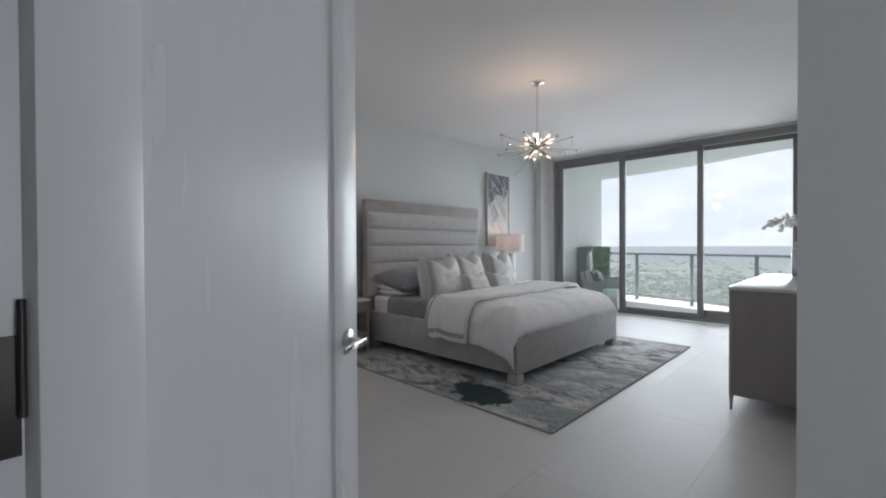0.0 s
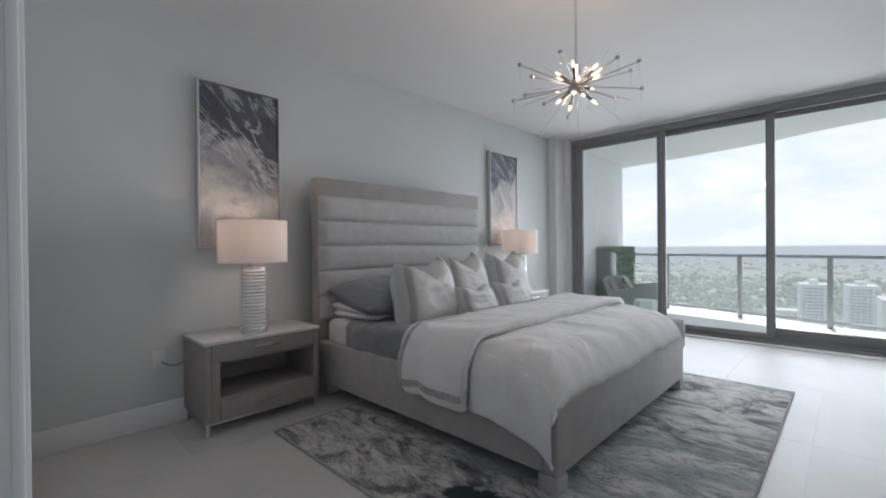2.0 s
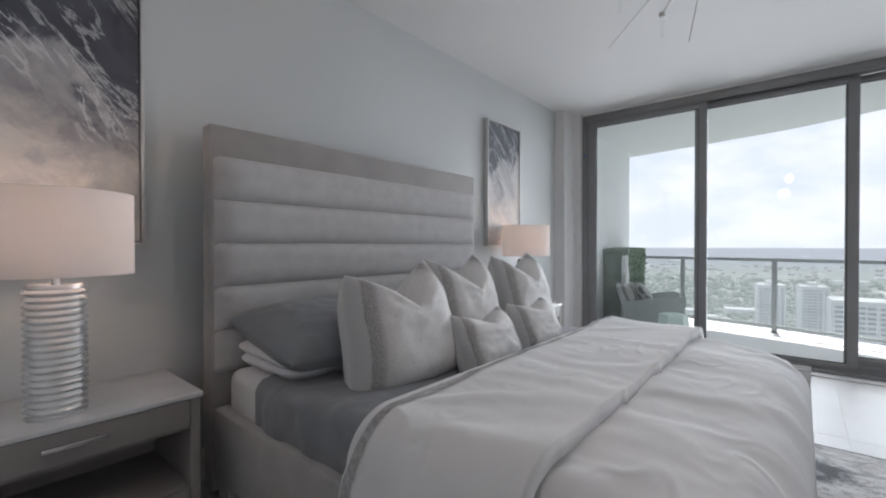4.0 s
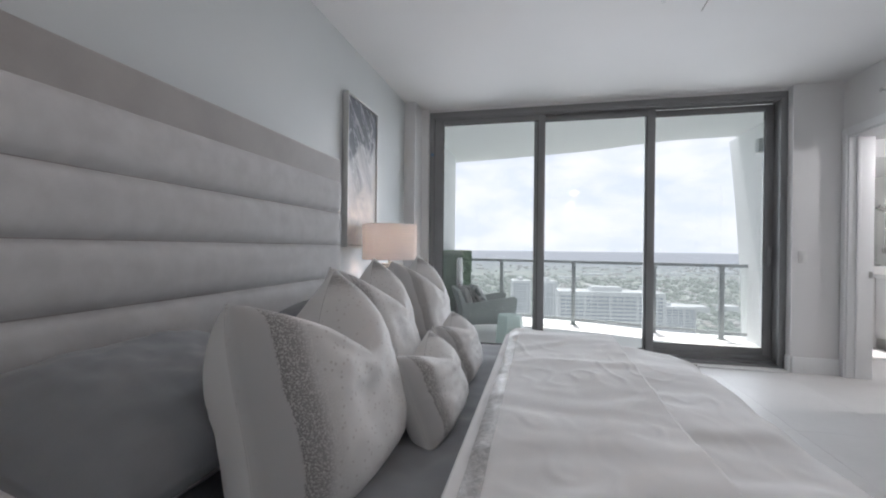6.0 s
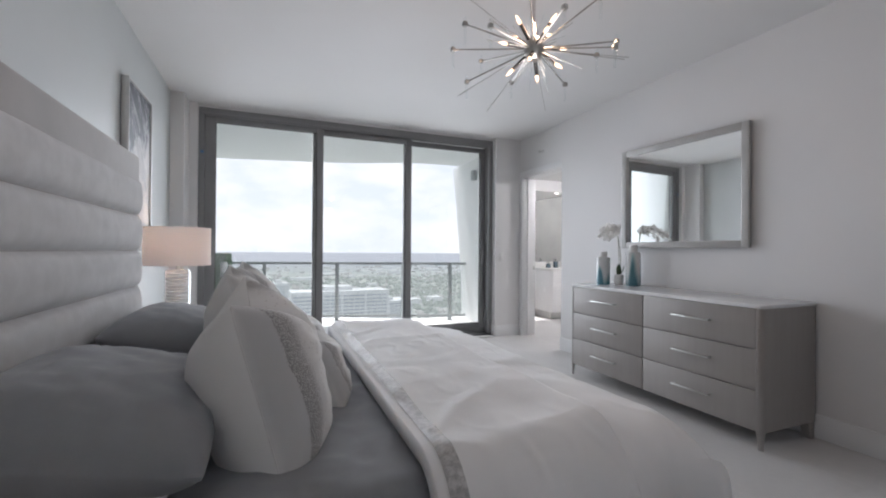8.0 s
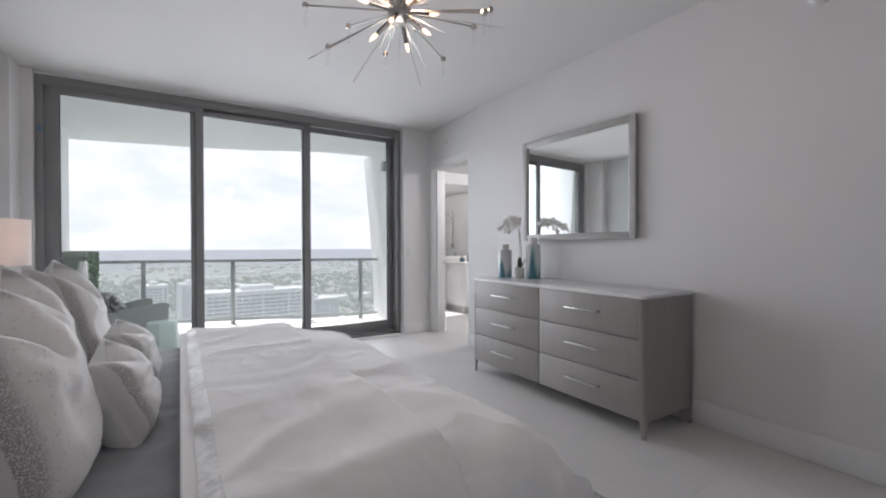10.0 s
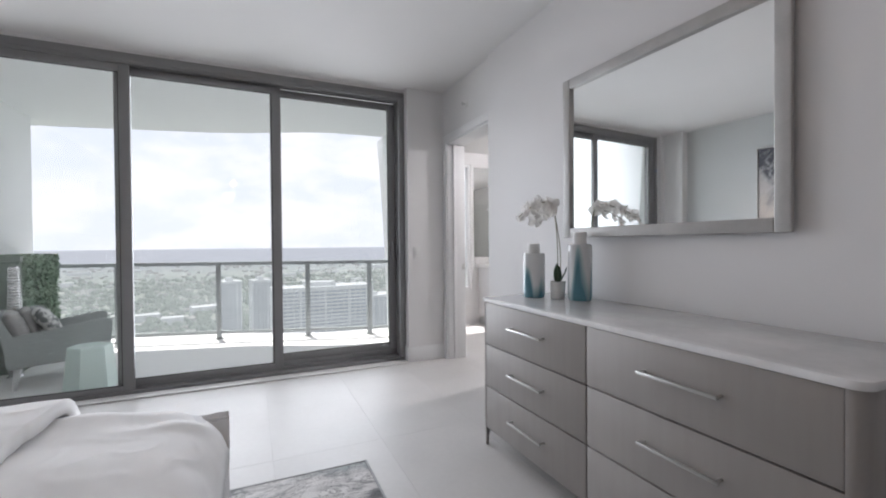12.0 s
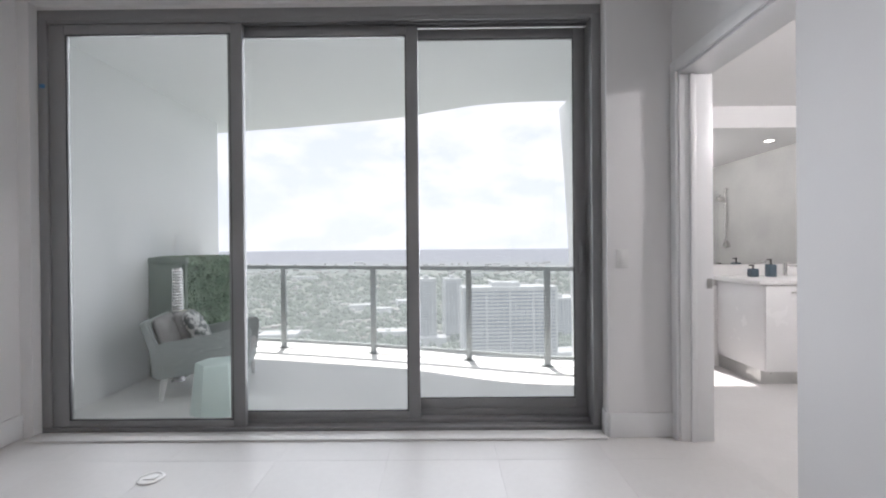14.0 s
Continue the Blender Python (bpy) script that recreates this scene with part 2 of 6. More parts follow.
M_RAIL = mat("grey_aluminium", (0.42, 0.45, 0.45), (0.38, 0.405, 0.41), rough=0.45, metal=0.2, scale=4, fine=160, bump=0.02)
M_PLASTIC = mat("white_plastic", (0.75, 0.75, 0.74), (0.72, 0.72, 0.71), rough=0.4, bump=0.0)

# ---- patterned materials ----
def nodes_of(m):
    return m.node_tree, m.node_tree.nodes["Principled BSDF"]


def ramp_node(t, stops, source):
    r = t.nodes.new("ShaderNodeValToRGB")
    e = r.color_ramp.elements
    while len(e) < len(stops):
        e.new(0.5)
    for k, (p, c) in enumerate(stops):
        e[k].position, e[k].color = p, (*c, 1)
    t.links.new(source, r.inputs["Fac"])
    return r.outputs["Color"]


def noise_node(t, scale, detail=5.0, rough=0.55, distort=0.0, vector=None):
    n = t.nodes.new("ShaderNodeTexNoise")
    n.inputs["Scale"].default_value, n.inputs["Detail"].default_value = scale, detail
    n.inputs["Roughness"].default_value, n.inputs["Distortion"].default_value = rough, distort
    if vector:
        t.links.new(vector, n.inputs["Vector"])
    return n


def mapped(t, scale=(1, 1, 1), turn=(0, 0, 0), shift=(0, 0, 0), kind="Object"):
    co, mp = t.nodes.new("ShaderNodeTexCoord"), t.nodes.new("ShaderNodeMapping")
    mp.inputs["Scale"].default_value, mp.inputs["Location"].default_value = scale, shift
    mp.inputs["Rotation"].default_value = [radians(a) for a in turn]
    t.links.new(co.outputs[kind], mp.inputs["Vector"])
    return mp.outputs["Vector"]


def mixed(t, fac, a, b):
    m = t.nodes.new("ShaderNodeMixRGB")
    for k, v in (("Fac", fac), ("Color1", a), ("Color2", b)):
        if isinstance(v, tuple):
            m.inputs[k].default_value = (*v, 1)
        elif isinstance(v, float):
            m.inputs[k].default_value = v
        else:
            t.links.new(v, m.inputs[k])
    return m.outputs["Color"]


def rug_material():
    """Abstract rug: pale grey-beige ground, charcoal veins, one deep teal patch."""
    m = bpy.data.materials.new("abstract_rug_pile")
    m.use_nodes = True
    t, b = nodes_of(m)
    v = mapped(t, (0.7, 1.35, 1), (0, 0, 14))
    base = ramp_node(t, [(0.38, (0.085, 0.088, 0.092)), (0.44, (0.26, 0.264, 0.265)), (0.49, (0.50, 0.49, 0.48)), (0.56, (0.66, 0.65, 0.635))], noise_node(t, 3.6, 10, 0.70, 1.2, v).outputs["Fac"])
    cool = ramp_node(t, [(0.50, (0, 0, 0)), (0.62, (1, 1, 1))], noise_node(t, 1.7, 6, 0.6, 0.8, mapped(t, (0.5, 1.2, 1), (0, 0, 8), (3, 1, 0))).outputs["Fac"])
    col = mixed(t, cool, base, (0.33, 0.375, 0.38))
    veins = noise_node(t, 4.6, 9, 0.7, 2.4, mapped(t, (0.45, 1.4, 1), (0, 0, 20), (7, 2, 0)))
    vr = ramp_node(t, [(0.47, (0, 0, 0)), (0.495, (0.8, 0.8, 0.8)), (0.52, (0, 0, 0))], veins.outputs["Fac"])
    col = mixed(t, vr, col, (0.095, 0.095, 0.10))
    # teal patch by the foot corner of the bed
    co = t.nodes.new("ShaderNodeTexCoord")
    nz = noise_node(t, 3.0, 7, 0.65, 0.5, co.outputs["Object"])
    dist = t.nodes.new("ShaderNodeVectorMath")
    dist.operation = "DISTANCE"
    sc = t.nodes.new("ShaderNodeMapping")
    sc.inputs["Scale"].default_value = (0.85, 1.35, 0)
    t.links.new(co.outputs["Object"], sc.inputs["Vector"])
    t.links.new(sc.outputs["Vector"], dist.inputs[0])
    dist.inputs[1].default_value = (0.36 * 0.85, -1.28 * 1.35, 0)
    sub = t.nodes.new("ShaderNodeMath")
    sub.operation = "MULTIPLY_ADD"
    sub.inputs[1].default_value = 0.85
    t.links.new(nz.outputs["Fac"], sub.inputs[0])
    t.links.new(dist.outputs["Value"], sub.inputs[2])
    patch = ramp_node(t, [(0.66, (1, 1, 1)), (0.69, (0, 0, 0))], sub.outputs[0])
    col = mixed(t, patch, col, (0.020, 0.042, 0.047))
    t.links.new(col, b.inputs["Base Color"])
    b.inputs["Roughness"].default_value = 0.95
    b.inputs["Sheen Weight"].default_value = 0.1
    bp = t.nodes.new("ShaderNodeBump")
    bp.inputs["Strength"].default_value, bp.inputs["Distance"].default_value = 0.6, 0.004
    t.links.new(noise_node(t, 260, 2).outputs["Fac"], bp.inputs["Height"])
    t.links.new(bp.outputs["Normal"], b.inputs["Normal"])
    return m


def art_material(name, turn, shift, split, flip, streak=50):
    """Abstract canvas: slate above, cream wash below, a ragged white foam line between."""
    m = bpy.data.materials.new(name)
    m.use_nodes = True
    t, b = nodes_of(m)
    v = mapped(t, (1, 1, 1), (turn, 0, 0), shift)
    warp = noise_node(t, 3.2, 8, 0.62, 1.0, v)
    sep = t.nodes.new("ShaderNodeSeparateXYZ")
    t.links.new(v, sep.inputs[0])
    mix = t.nodes.new("ShaderNodeMath")
    mix.operation = "MULTIPLY_ADD"
    mix.inputs[1].default_value = 0.75
    t.links.new(warp.outputs["Fac"], mix.inputs[0])
    t.links.new(sep.outputs["Z" if not flip else "Y"], mix.inputs[2])
    dark = ramp_node(t, [(0.3, (0.045, 0.047, 0.06)), (0.6, (0.10, 0.105, 0.13)), (0.8, (0.18, 0.19, 0.215))], noise_node(t, 4, 6, 0.6, 0.6, v).outputs["Fac"])
    pale = ramp_node(t, [(0.3, (0.36, 0.36, 0.38)), (0.5, (0.56, 0.54, 0.52)), (0.7, (0.66, 0.63, 0.58))], noise_node(t, 5, 7, 0.65, 0.9, v).outputs["Fac"])
    col = mixed(t, ramp_node(t, [(split - 0.05, (0, 0, 0)), (split + 0.05, (1, 1, 1))], mix.outputs[0]), pale, dark)
    lay = t.nodes.new("ShaderNodeMapping")
    lay.inputs["Scale"].default_value = (1, 0.42, 1.5)
    t.links.new(mapped(t, (1, 1, 1), (streak, 0, 0), (shift[0], shift[1] + 2, shift[2])), lay.inputs["Vector"])
    foam = noise_node(t, 3.6, 9, 0.60, 0.9, lay.outputs["Vector"])
    flow = ramp_node(t, [(0.36, (0.14, 0.14, 0.165)), (0.48, (0.34, 0.34, 0.36)), (0.60, (0.54, 0.53, 0.53))], noise_node(t, 2.4, 7, 0.58, 0.7, lay.outputs["Vector"]).outputs["Fac"])
    col = mixed(t, ramp_node(t, [(split - 0.28, (0, 0, 0)), (split - 0.12, (0.85, 0.85, 0.85)), (split + 0.02, (0.7, 0.7, 0.7)), (split + 0.10, (0, 0, 0))], mix.outputs[0]), col, flow)
    fr = ramp_node(t, [(0.475, (0, 0, 0)), (0.497, (0.95, 0.95, 0.95)), (0.52, (0, 0, 0))], foam.outputs["Fac"])
    near = ramp_node(t, [(split - 0.16, (0, 0, 0)), (split, (1, 1, 1)), (split + 0.20, (0.65, 0.65, 0.65))], mix.outputs[0])
    mul = t.nodes.new("ShaderNodeMixRGB")
    mul.blend_type = "MULTIPLY"
    mul.inputs["Fac"].default_value = 1.0
    t.links.new(fr, mul.inputs["Color1"])
    t.links.new(near, mul.inputs["Color2"])
    col = mixed(t, mul.outputs["Color"], col, (0.66, 0.66, 0.67))
    t.links.new(col, b.inputs["Base Color"])
    b.inputs["Roughness"].default_value = 0.55
    bp = t.nodes.new("ShaderNodeBump")
    bp.inputs["Strength"].default_value, bp.inputs["Distance"].default_value = 0.25, 0.001
    t.links.new(noise_node(t, 400, 2).outputs["Fac"], bp.inputs["Height"])
    t.links.new(bp.outputs["Normal"], b.inputs["Normal"])
    return m


def cushion_material():
    """Ivory bouclé with a grey sequin band inside both side edges."""
    m = bpy.data.materials.new("ivory_sequin_cloth")
    m.use_nodes = True
    t, b = nodes_of(m)
    co, sep = t.nodes.new("ShaderNodeTexCoord"), t.nodes.new("ShaderNodeSeparateXYZ")
    t.links.new(co.outputs["UV"], sep.inputs[0])
    fold = t.nodes.new("ShaderNodeMath")
    fold.operation = "PINGPONG"
    fold.inputs[1].default_value = 0.5
    t.links.new(sep.outputs["X"], fold.inputs[0])
    nz = noise_node(t, 160, 2, 0.6, 0, co.outputs["Object"])
    sm = t.nodes.new("ShaderNodeMath")
    sm.operation = "MULTIPLY_ADD"
    sm.inputs[1].default_value = 0.016
    t.links.new(nz.outputs["Fac"], sm.inputs[0])
    t.links.new(fold.outputs[0], sm.inputs[2])
    side = t.nodes.new("ShaderNodeMath")
    side.operation = "LESS_THAN"
    side.inputs[1].default_value = 1.5
    t.links.new(sep.outputs["X"], side.inputs[0])
    front = side.outputs[0]
    plain = ramp_node(t, [(0.000, (0.6, 0.6, 0.6)), (0.010, (1, 1, 1)), (0.068, (1, 1, 1)), (0.070, (0, 0, 0))], fold.outputs[0])
    worked = ramp_node(t, [(0.074, (0, 0, 0)), (0.078, (1, 1, 1)), (0.14, (0.85, 0.85, 0.85)), (0.18, (0.25, 0.25, 0.25)), (0.24, (0, 0, 0))], sm.outputs[0])
    speck = ramp_node(t, [(0.50, (0, 0, 0)), (0.60, (1, 1, 1))], noise_node(t, 300, 1, 0.5, 0, co.outputs["Object"]).outputs["Fac"])
    dots = t.nodes.new("ShaderNodeTexVoronoi")
    dots.inputs["Scale"].default_value = 62.0
    t.links.new(co.outputs["Object"], dots.inputs["Vector"])
    dot = ramp_node(t, [(0.16, (0.55, 0.55, 0.55)), (0.24, (0, 0, 0))], dots.outputs["Distance"])
    cloth = mixed(t, dot, (0.84, 0.83, 0.815), (0.56, 0.52, 0.50))
    col = mixed(t, plain, cloth, (0.60, 0.595, 0.59))
    col = mixed(t, worked, col, mixed(t, speck, (0.30, 0.29, 0.285), (0.62, 0.61, 0.60)))
    t.links.new(mixed(t, front, (0.83, 0.825, 0.81), col), b.inputs["Base Color"])
    b.inputs["Roughness"].default_value = 0.75
    b.inputs["Sheen Weight"].default_value = 0.2
    bp = t.nodes.new("ShaderNodeBump")
    bp.inputs["Strength"].default_value, bp.inputs["Distance"].default_value = 0.5, 0.002
    t.links.new(noise_node(t, 240, 3).outputs["Fac"], bp.inputs["Height"])
    t.links.new(bp.outputs["Normal"], b.inputs["Normal"])
    return m


def swirl_glass():
    """White art glass with blue-grey tongues rising from the foot."""
    m = bpy.data.materials.new("blue_swirl_glass")
    m.use_nodes = True
    t, b = nodes_of(m)
    co = t.nodes.new("ShaderNodeTexCoord")
    sep = t.nodes.new("ShaderNodeSeparateXYZ")
    t.links.new(co.outputs["Generated"], sep.inputs[0])
    nz = noise_node(t, 2.4, 1, 0.4, 0.3, mapped(t, (6, 6, 0.7)))
    sub = t.nodes.new("ShaderNodeMath")
    sub.operation = "MULTIPLY_ADD"
    sub.inputs[1].default_value = 2.3
    t.links.new(nz.outputs["Fac"], sub.inputs[0])
    inv = t.nodes.new("ShaderNodeMath")
    inv.operation = "SUBTRACT"
    inv.inputs[0].default_value = -0.04
    t.links.new(sep.outputs["Z"], inv.inputs[1])
    t.links.new(inv.outputs[0], sub.inputs[2])
    tint = ramp_node(t, [(0.60, (0.68, 0.70, 0.71)), (0.78, (0.36, 0.50, 0.53)), (1.0, (0.08, 0.22, 0.28))], sub.outputs[0])
    t.links.new(tint, b.inputs["Base Color"])
    b.inputs["Roughness"].default_value = 0.08
    b.inputs["Transmission Weight"].default_value = 0.12
    b.inputs["Coat Weight"].default_value = 0.4
    return m


def hedge_material():
    m = mat("boxwood_leaf", (0.17, 0.26, 0.185), (0.30, 0.40, 0.30), rough=0.55, scale=9, fine=60, bump=0.2)
    return m


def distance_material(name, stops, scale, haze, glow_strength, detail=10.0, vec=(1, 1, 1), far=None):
    """Far land: coloured by noise, with the sunlit air's haze painted on as emission."""
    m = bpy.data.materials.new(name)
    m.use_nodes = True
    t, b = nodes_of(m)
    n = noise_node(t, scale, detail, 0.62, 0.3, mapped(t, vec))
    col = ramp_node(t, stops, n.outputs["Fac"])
    # distance haze painted into the base colour: blue-grey from 1500 m on
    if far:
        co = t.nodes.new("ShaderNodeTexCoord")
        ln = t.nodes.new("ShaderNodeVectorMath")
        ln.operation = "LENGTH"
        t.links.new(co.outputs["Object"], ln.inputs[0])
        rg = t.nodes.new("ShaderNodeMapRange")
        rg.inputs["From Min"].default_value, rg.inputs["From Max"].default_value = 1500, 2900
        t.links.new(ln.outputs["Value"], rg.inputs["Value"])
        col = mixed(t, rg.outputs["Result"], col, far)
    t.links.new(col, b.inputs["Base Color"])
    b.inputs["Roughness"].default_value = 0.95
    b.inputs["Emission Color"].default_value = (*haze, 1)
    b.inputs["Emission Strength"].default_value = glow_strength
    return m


# haze colour that all the distant surfaces give off as emission
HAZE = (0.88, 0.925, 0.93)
M_RUG = rug_material()
M_RUGEDGE = mat("grey_rug_binding", (0.40, 0.41, 0.41), (0.34, 0.35, 0.355), rough=0.95, scale=20, fine=300, bump=0.4)
M_ARTA = art_material("storm_canvas", 28, (0.2, 0.1, 0.18), 0.62, False)
M_ARTB = art_material("coast_canvas", -30, (1.3, 0.4, -0.02), 0.42, False)
M_CUSHION = cushion_material()
M_SWIRL = swirl_glass()
M_SHADE = mat("white_linen_shade", (0.80, 0.785, 0.775), (0.77, 0.755, 0.745), rough=0.9, scale=10, fine=500, bump=0.15, dist=0.0006)
nodes_of(M_SHADE)[1].inputs["Transmission Weight"].default_value = 0.0
nodes_of(M_SHADE)[1].inputs["Subsurface Weight"].default_value = 0.0
M_CLEAR = clear("clear_acrylic", (0.98, 0.99, 0.99), thin=True)
M_BULB = glow("warm_bulb", (1.0, 0.68, 0.44), 2.2)
M_CERAMIC = mat("white_ceramic", (0.74, 0.735, 0.725), (0.70, 0.695, 0.685), rough=0.35, scale=10, fine=100, bump=0.02)
M_PETAL = bpy.data.materials.new("white_petal")
M_PETAL.use_nodes = True
pt = M_PETAL.node_tree
pt.nodes.remove(pt.nodes["Principled BSDF"])
p_dif, p_tra, p_mix = pt.nodes.new("ShaderNodeBsdfDiffuse"), pt.nodes.new("ShaderNodeBsdfTranslucent"), pt.nodes.new("ShaderNodeMixShader")
pt.links.new(ramp_node(pt, [(0.35, (0.86, 0.85, 0.83)), (0.65, (0.91, 0.90, 0.885))], noise_node(pt, 40, 3).outputs["Fac"]), p_dif.inputs["Color"])
p_tra.inputs["Color"].default_value = (0.90, 0.89, 0.87, 1)
p_mix.inputs[0].default_value = 0.45
pt.links.new(p_dif.outputs[0], p_mix.inputs[1])
pt.links.new(p_tra.outputs[0], p_mix.inputs[2])
pt.links.new(p_mix.outputs[0], pt.nodes["Material Output"].inputs["Surface"])
M_STEM = mat("green_stem", (0.16, 0.18, 0.08), (0.20, 0.16, 0.10), rough=0.6)
M_LEAF = mat("dark_orchid_leaf", (0.035, 0.075, 0.04), (0.05, 0.095, 0.05), rough=0.35, scale=8, fine=50, bump=0.05)
M_WICKER = mat("sage_wicker", (0.44, 0.475, 0.465), (0.37, 0.40, 0.395), rough=0.8, scale=20, fine=120, bump=0.6, dist=0.004, stretch=(1, 1, 6))
M_CUSHGREY = mat("charcoal_outdoor_cloth", (0.38, 0.378, 0.37), (0.32, 0.318, 0.31), rough=0.9, scale=12, fine=400, bump=0.2)
M_MINT = mat("mint_glazed_ceramic", (0.70, 0.83, 0.79), (0.66, 0.79, 0.75), rough=0.3, scale=4, fine=60, bump=0.02)
M_HEDGE = hedge_material()
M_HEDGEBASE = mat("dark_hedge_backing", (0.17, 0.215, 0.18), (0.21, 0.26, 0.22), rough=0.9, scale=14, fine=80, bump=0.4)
M_VANITY = mat("white_gloss_cabinet", (0.76, 0.76, 0.76), (0.74, 0.74, 0.74), rough=0.25, bump=0.0)
M_BATHTILE = mat("grey_shower_tile", (0.40, 0.40, 0.385), (0.34, 0.34, 0.33), rough=0.35, scale=2, fine=40, bump=0.03)
M_BOTTLE = mat("blue_grey_soap_bottle", (0.10, 0.14, 0.17), (0.08, 0.115, 0.14), rough=0.2, bump=0.0)
M_SLOT = mat("black_slot", (0.02, 0.02, 0.02), (0.03, 0.03, 0.03), rough=0.7, bump=0.0)
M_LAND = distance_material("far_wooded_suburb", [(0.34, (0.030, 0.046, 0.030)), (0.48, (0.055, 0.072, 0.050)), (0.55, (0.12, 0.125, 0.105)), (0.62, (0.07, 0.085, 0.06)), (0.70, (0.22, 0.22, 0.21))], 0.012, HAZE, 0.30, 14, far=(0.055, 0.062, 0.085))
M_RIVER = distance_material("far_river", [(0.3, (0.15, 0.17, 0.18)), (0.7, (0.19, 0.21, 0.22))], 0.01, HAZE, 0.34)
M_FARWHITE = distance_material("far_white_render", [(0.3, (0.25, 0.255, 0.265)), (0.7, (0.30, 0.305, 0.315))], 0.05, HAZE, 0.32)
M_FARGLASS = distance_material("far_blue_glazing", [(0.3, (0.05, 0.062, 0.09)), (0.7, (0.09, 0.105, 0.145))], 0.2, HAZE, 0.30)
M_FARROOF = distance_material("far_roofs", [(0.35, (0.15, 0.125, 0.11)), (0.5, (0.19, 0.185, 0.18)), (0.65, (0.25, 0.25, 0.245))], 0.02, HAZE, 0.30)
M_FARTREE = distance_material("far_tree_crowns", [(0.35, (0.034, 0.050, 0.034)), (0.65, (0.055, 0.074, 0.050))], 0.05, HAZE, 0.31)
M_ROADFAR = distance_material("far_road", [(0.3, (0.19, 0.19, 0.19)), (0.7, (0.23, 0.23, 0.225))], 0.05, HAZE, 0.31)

# ---- the large structure ----
EX, BW = 0.160, 0.36   # doorway wall: bedroom face and bathroom face
WX0, WX1, WZ0, WZ1 = -3.812, -0.240, 0.004, 2.695   # sliding doors
XW, XE, YN, ZC = -4.01, 0.125, 7.0, 2.72   # bed wall, dresser wall, window wall, ceiling


def wall(name, label, *boxes, material=None, bevel=0.0):
    bm = bmesh.new()
    for b in boxes:
        add_box(bm, *b, bevel)
    return tagged(part(name, bm, material or M_WALL, smooth=False), label, "wall", kind="structure")


wall("wall_west", "pale grey painted bedroom wall behind the bed", (XW - 0.18, 0.90, -0.1, XW, 7.2, ZC), material=M_AQUA)
wall("wall_column", "white painted pilaster beside the sliding doors", (XW, 6.66, 0.0, XW + 0.12, 6.93, ZC))
wall("wall_north", "white painted wall round the sliding glass doors",
     (XW, 6.93, -0.1, WX0, 7.2, ZC), (WX1, 6.90, -0.1, 0.19, 7.2, ZC), (WX0, 6.99, WZ1, WX1, 7.2, ZC), (WX0, 6.975, -0.1, WX1, 7.16, WZ0 - 0.002))
wall("wall_east", "white painted wall behind the dresser, with a bathroom doorway",
     (XE, 1.16, -0.1, BW, 5.95, ZC), (EX, 5.95, 2.20, BW, 6.84, ZC), (EX, 6.84, -0.1, BW, 6.90, ZC))
wall("wall_south", "pale grey painted wall at the foot of the room",
     (XW, 0.92, -0.1, -1.97, 1.085, ZC))
wall("wall_vestibule_west", "white painted wall of the entrance lobby", (-2.15, -0.18, -0.1, -2.035, 0.92, ZC))
wall("wall_vestibule_north", "grey painted wall of the entrance lobby", (BW, 1.16, -0.1, 2.75, 1.31, ZC))
wall("wall_vestibule_east", "white painted room end beyond the entrance lobby", (2.6, -0.18, -0.1, 2.75, 1.16, ZC))
wall("wall_door", "white painted wall with the bedroom doorway",
     (-2.15, -0.22, -0.1, -0.565, -0.08, ZC), (0.475, -0.22, -0.1, 2.75, -0.08, ZC), (-0.565, -0.22, 2.44, 0.475, -0.08, ZC))
wall("wall_hall", "white painted hallway behind the bedroom door",
     (-2.3, -1.6, -0.1, 1.9, -1.45, ZC), (-2.3, -1.45, -0.1, -2.15, -0.08, ZC), (1.75, -1.45, -0.1, 1.9, -0.22, ZC))
tagged(part("floor", box(-4.3, -1.6, -0.25, 2.75, 6.95, -0.003), M_GROUT, smooth=False), "light grey porcelain floor", "floor", kind="structure")
tagged(part("ceiling", box(-4.3, -1.6, ZC, 2.75, 7.2, ZC + 0.2), M_CEIL, smooth=False), "smooth white painted ceiling", "ceiling", kind="structure")

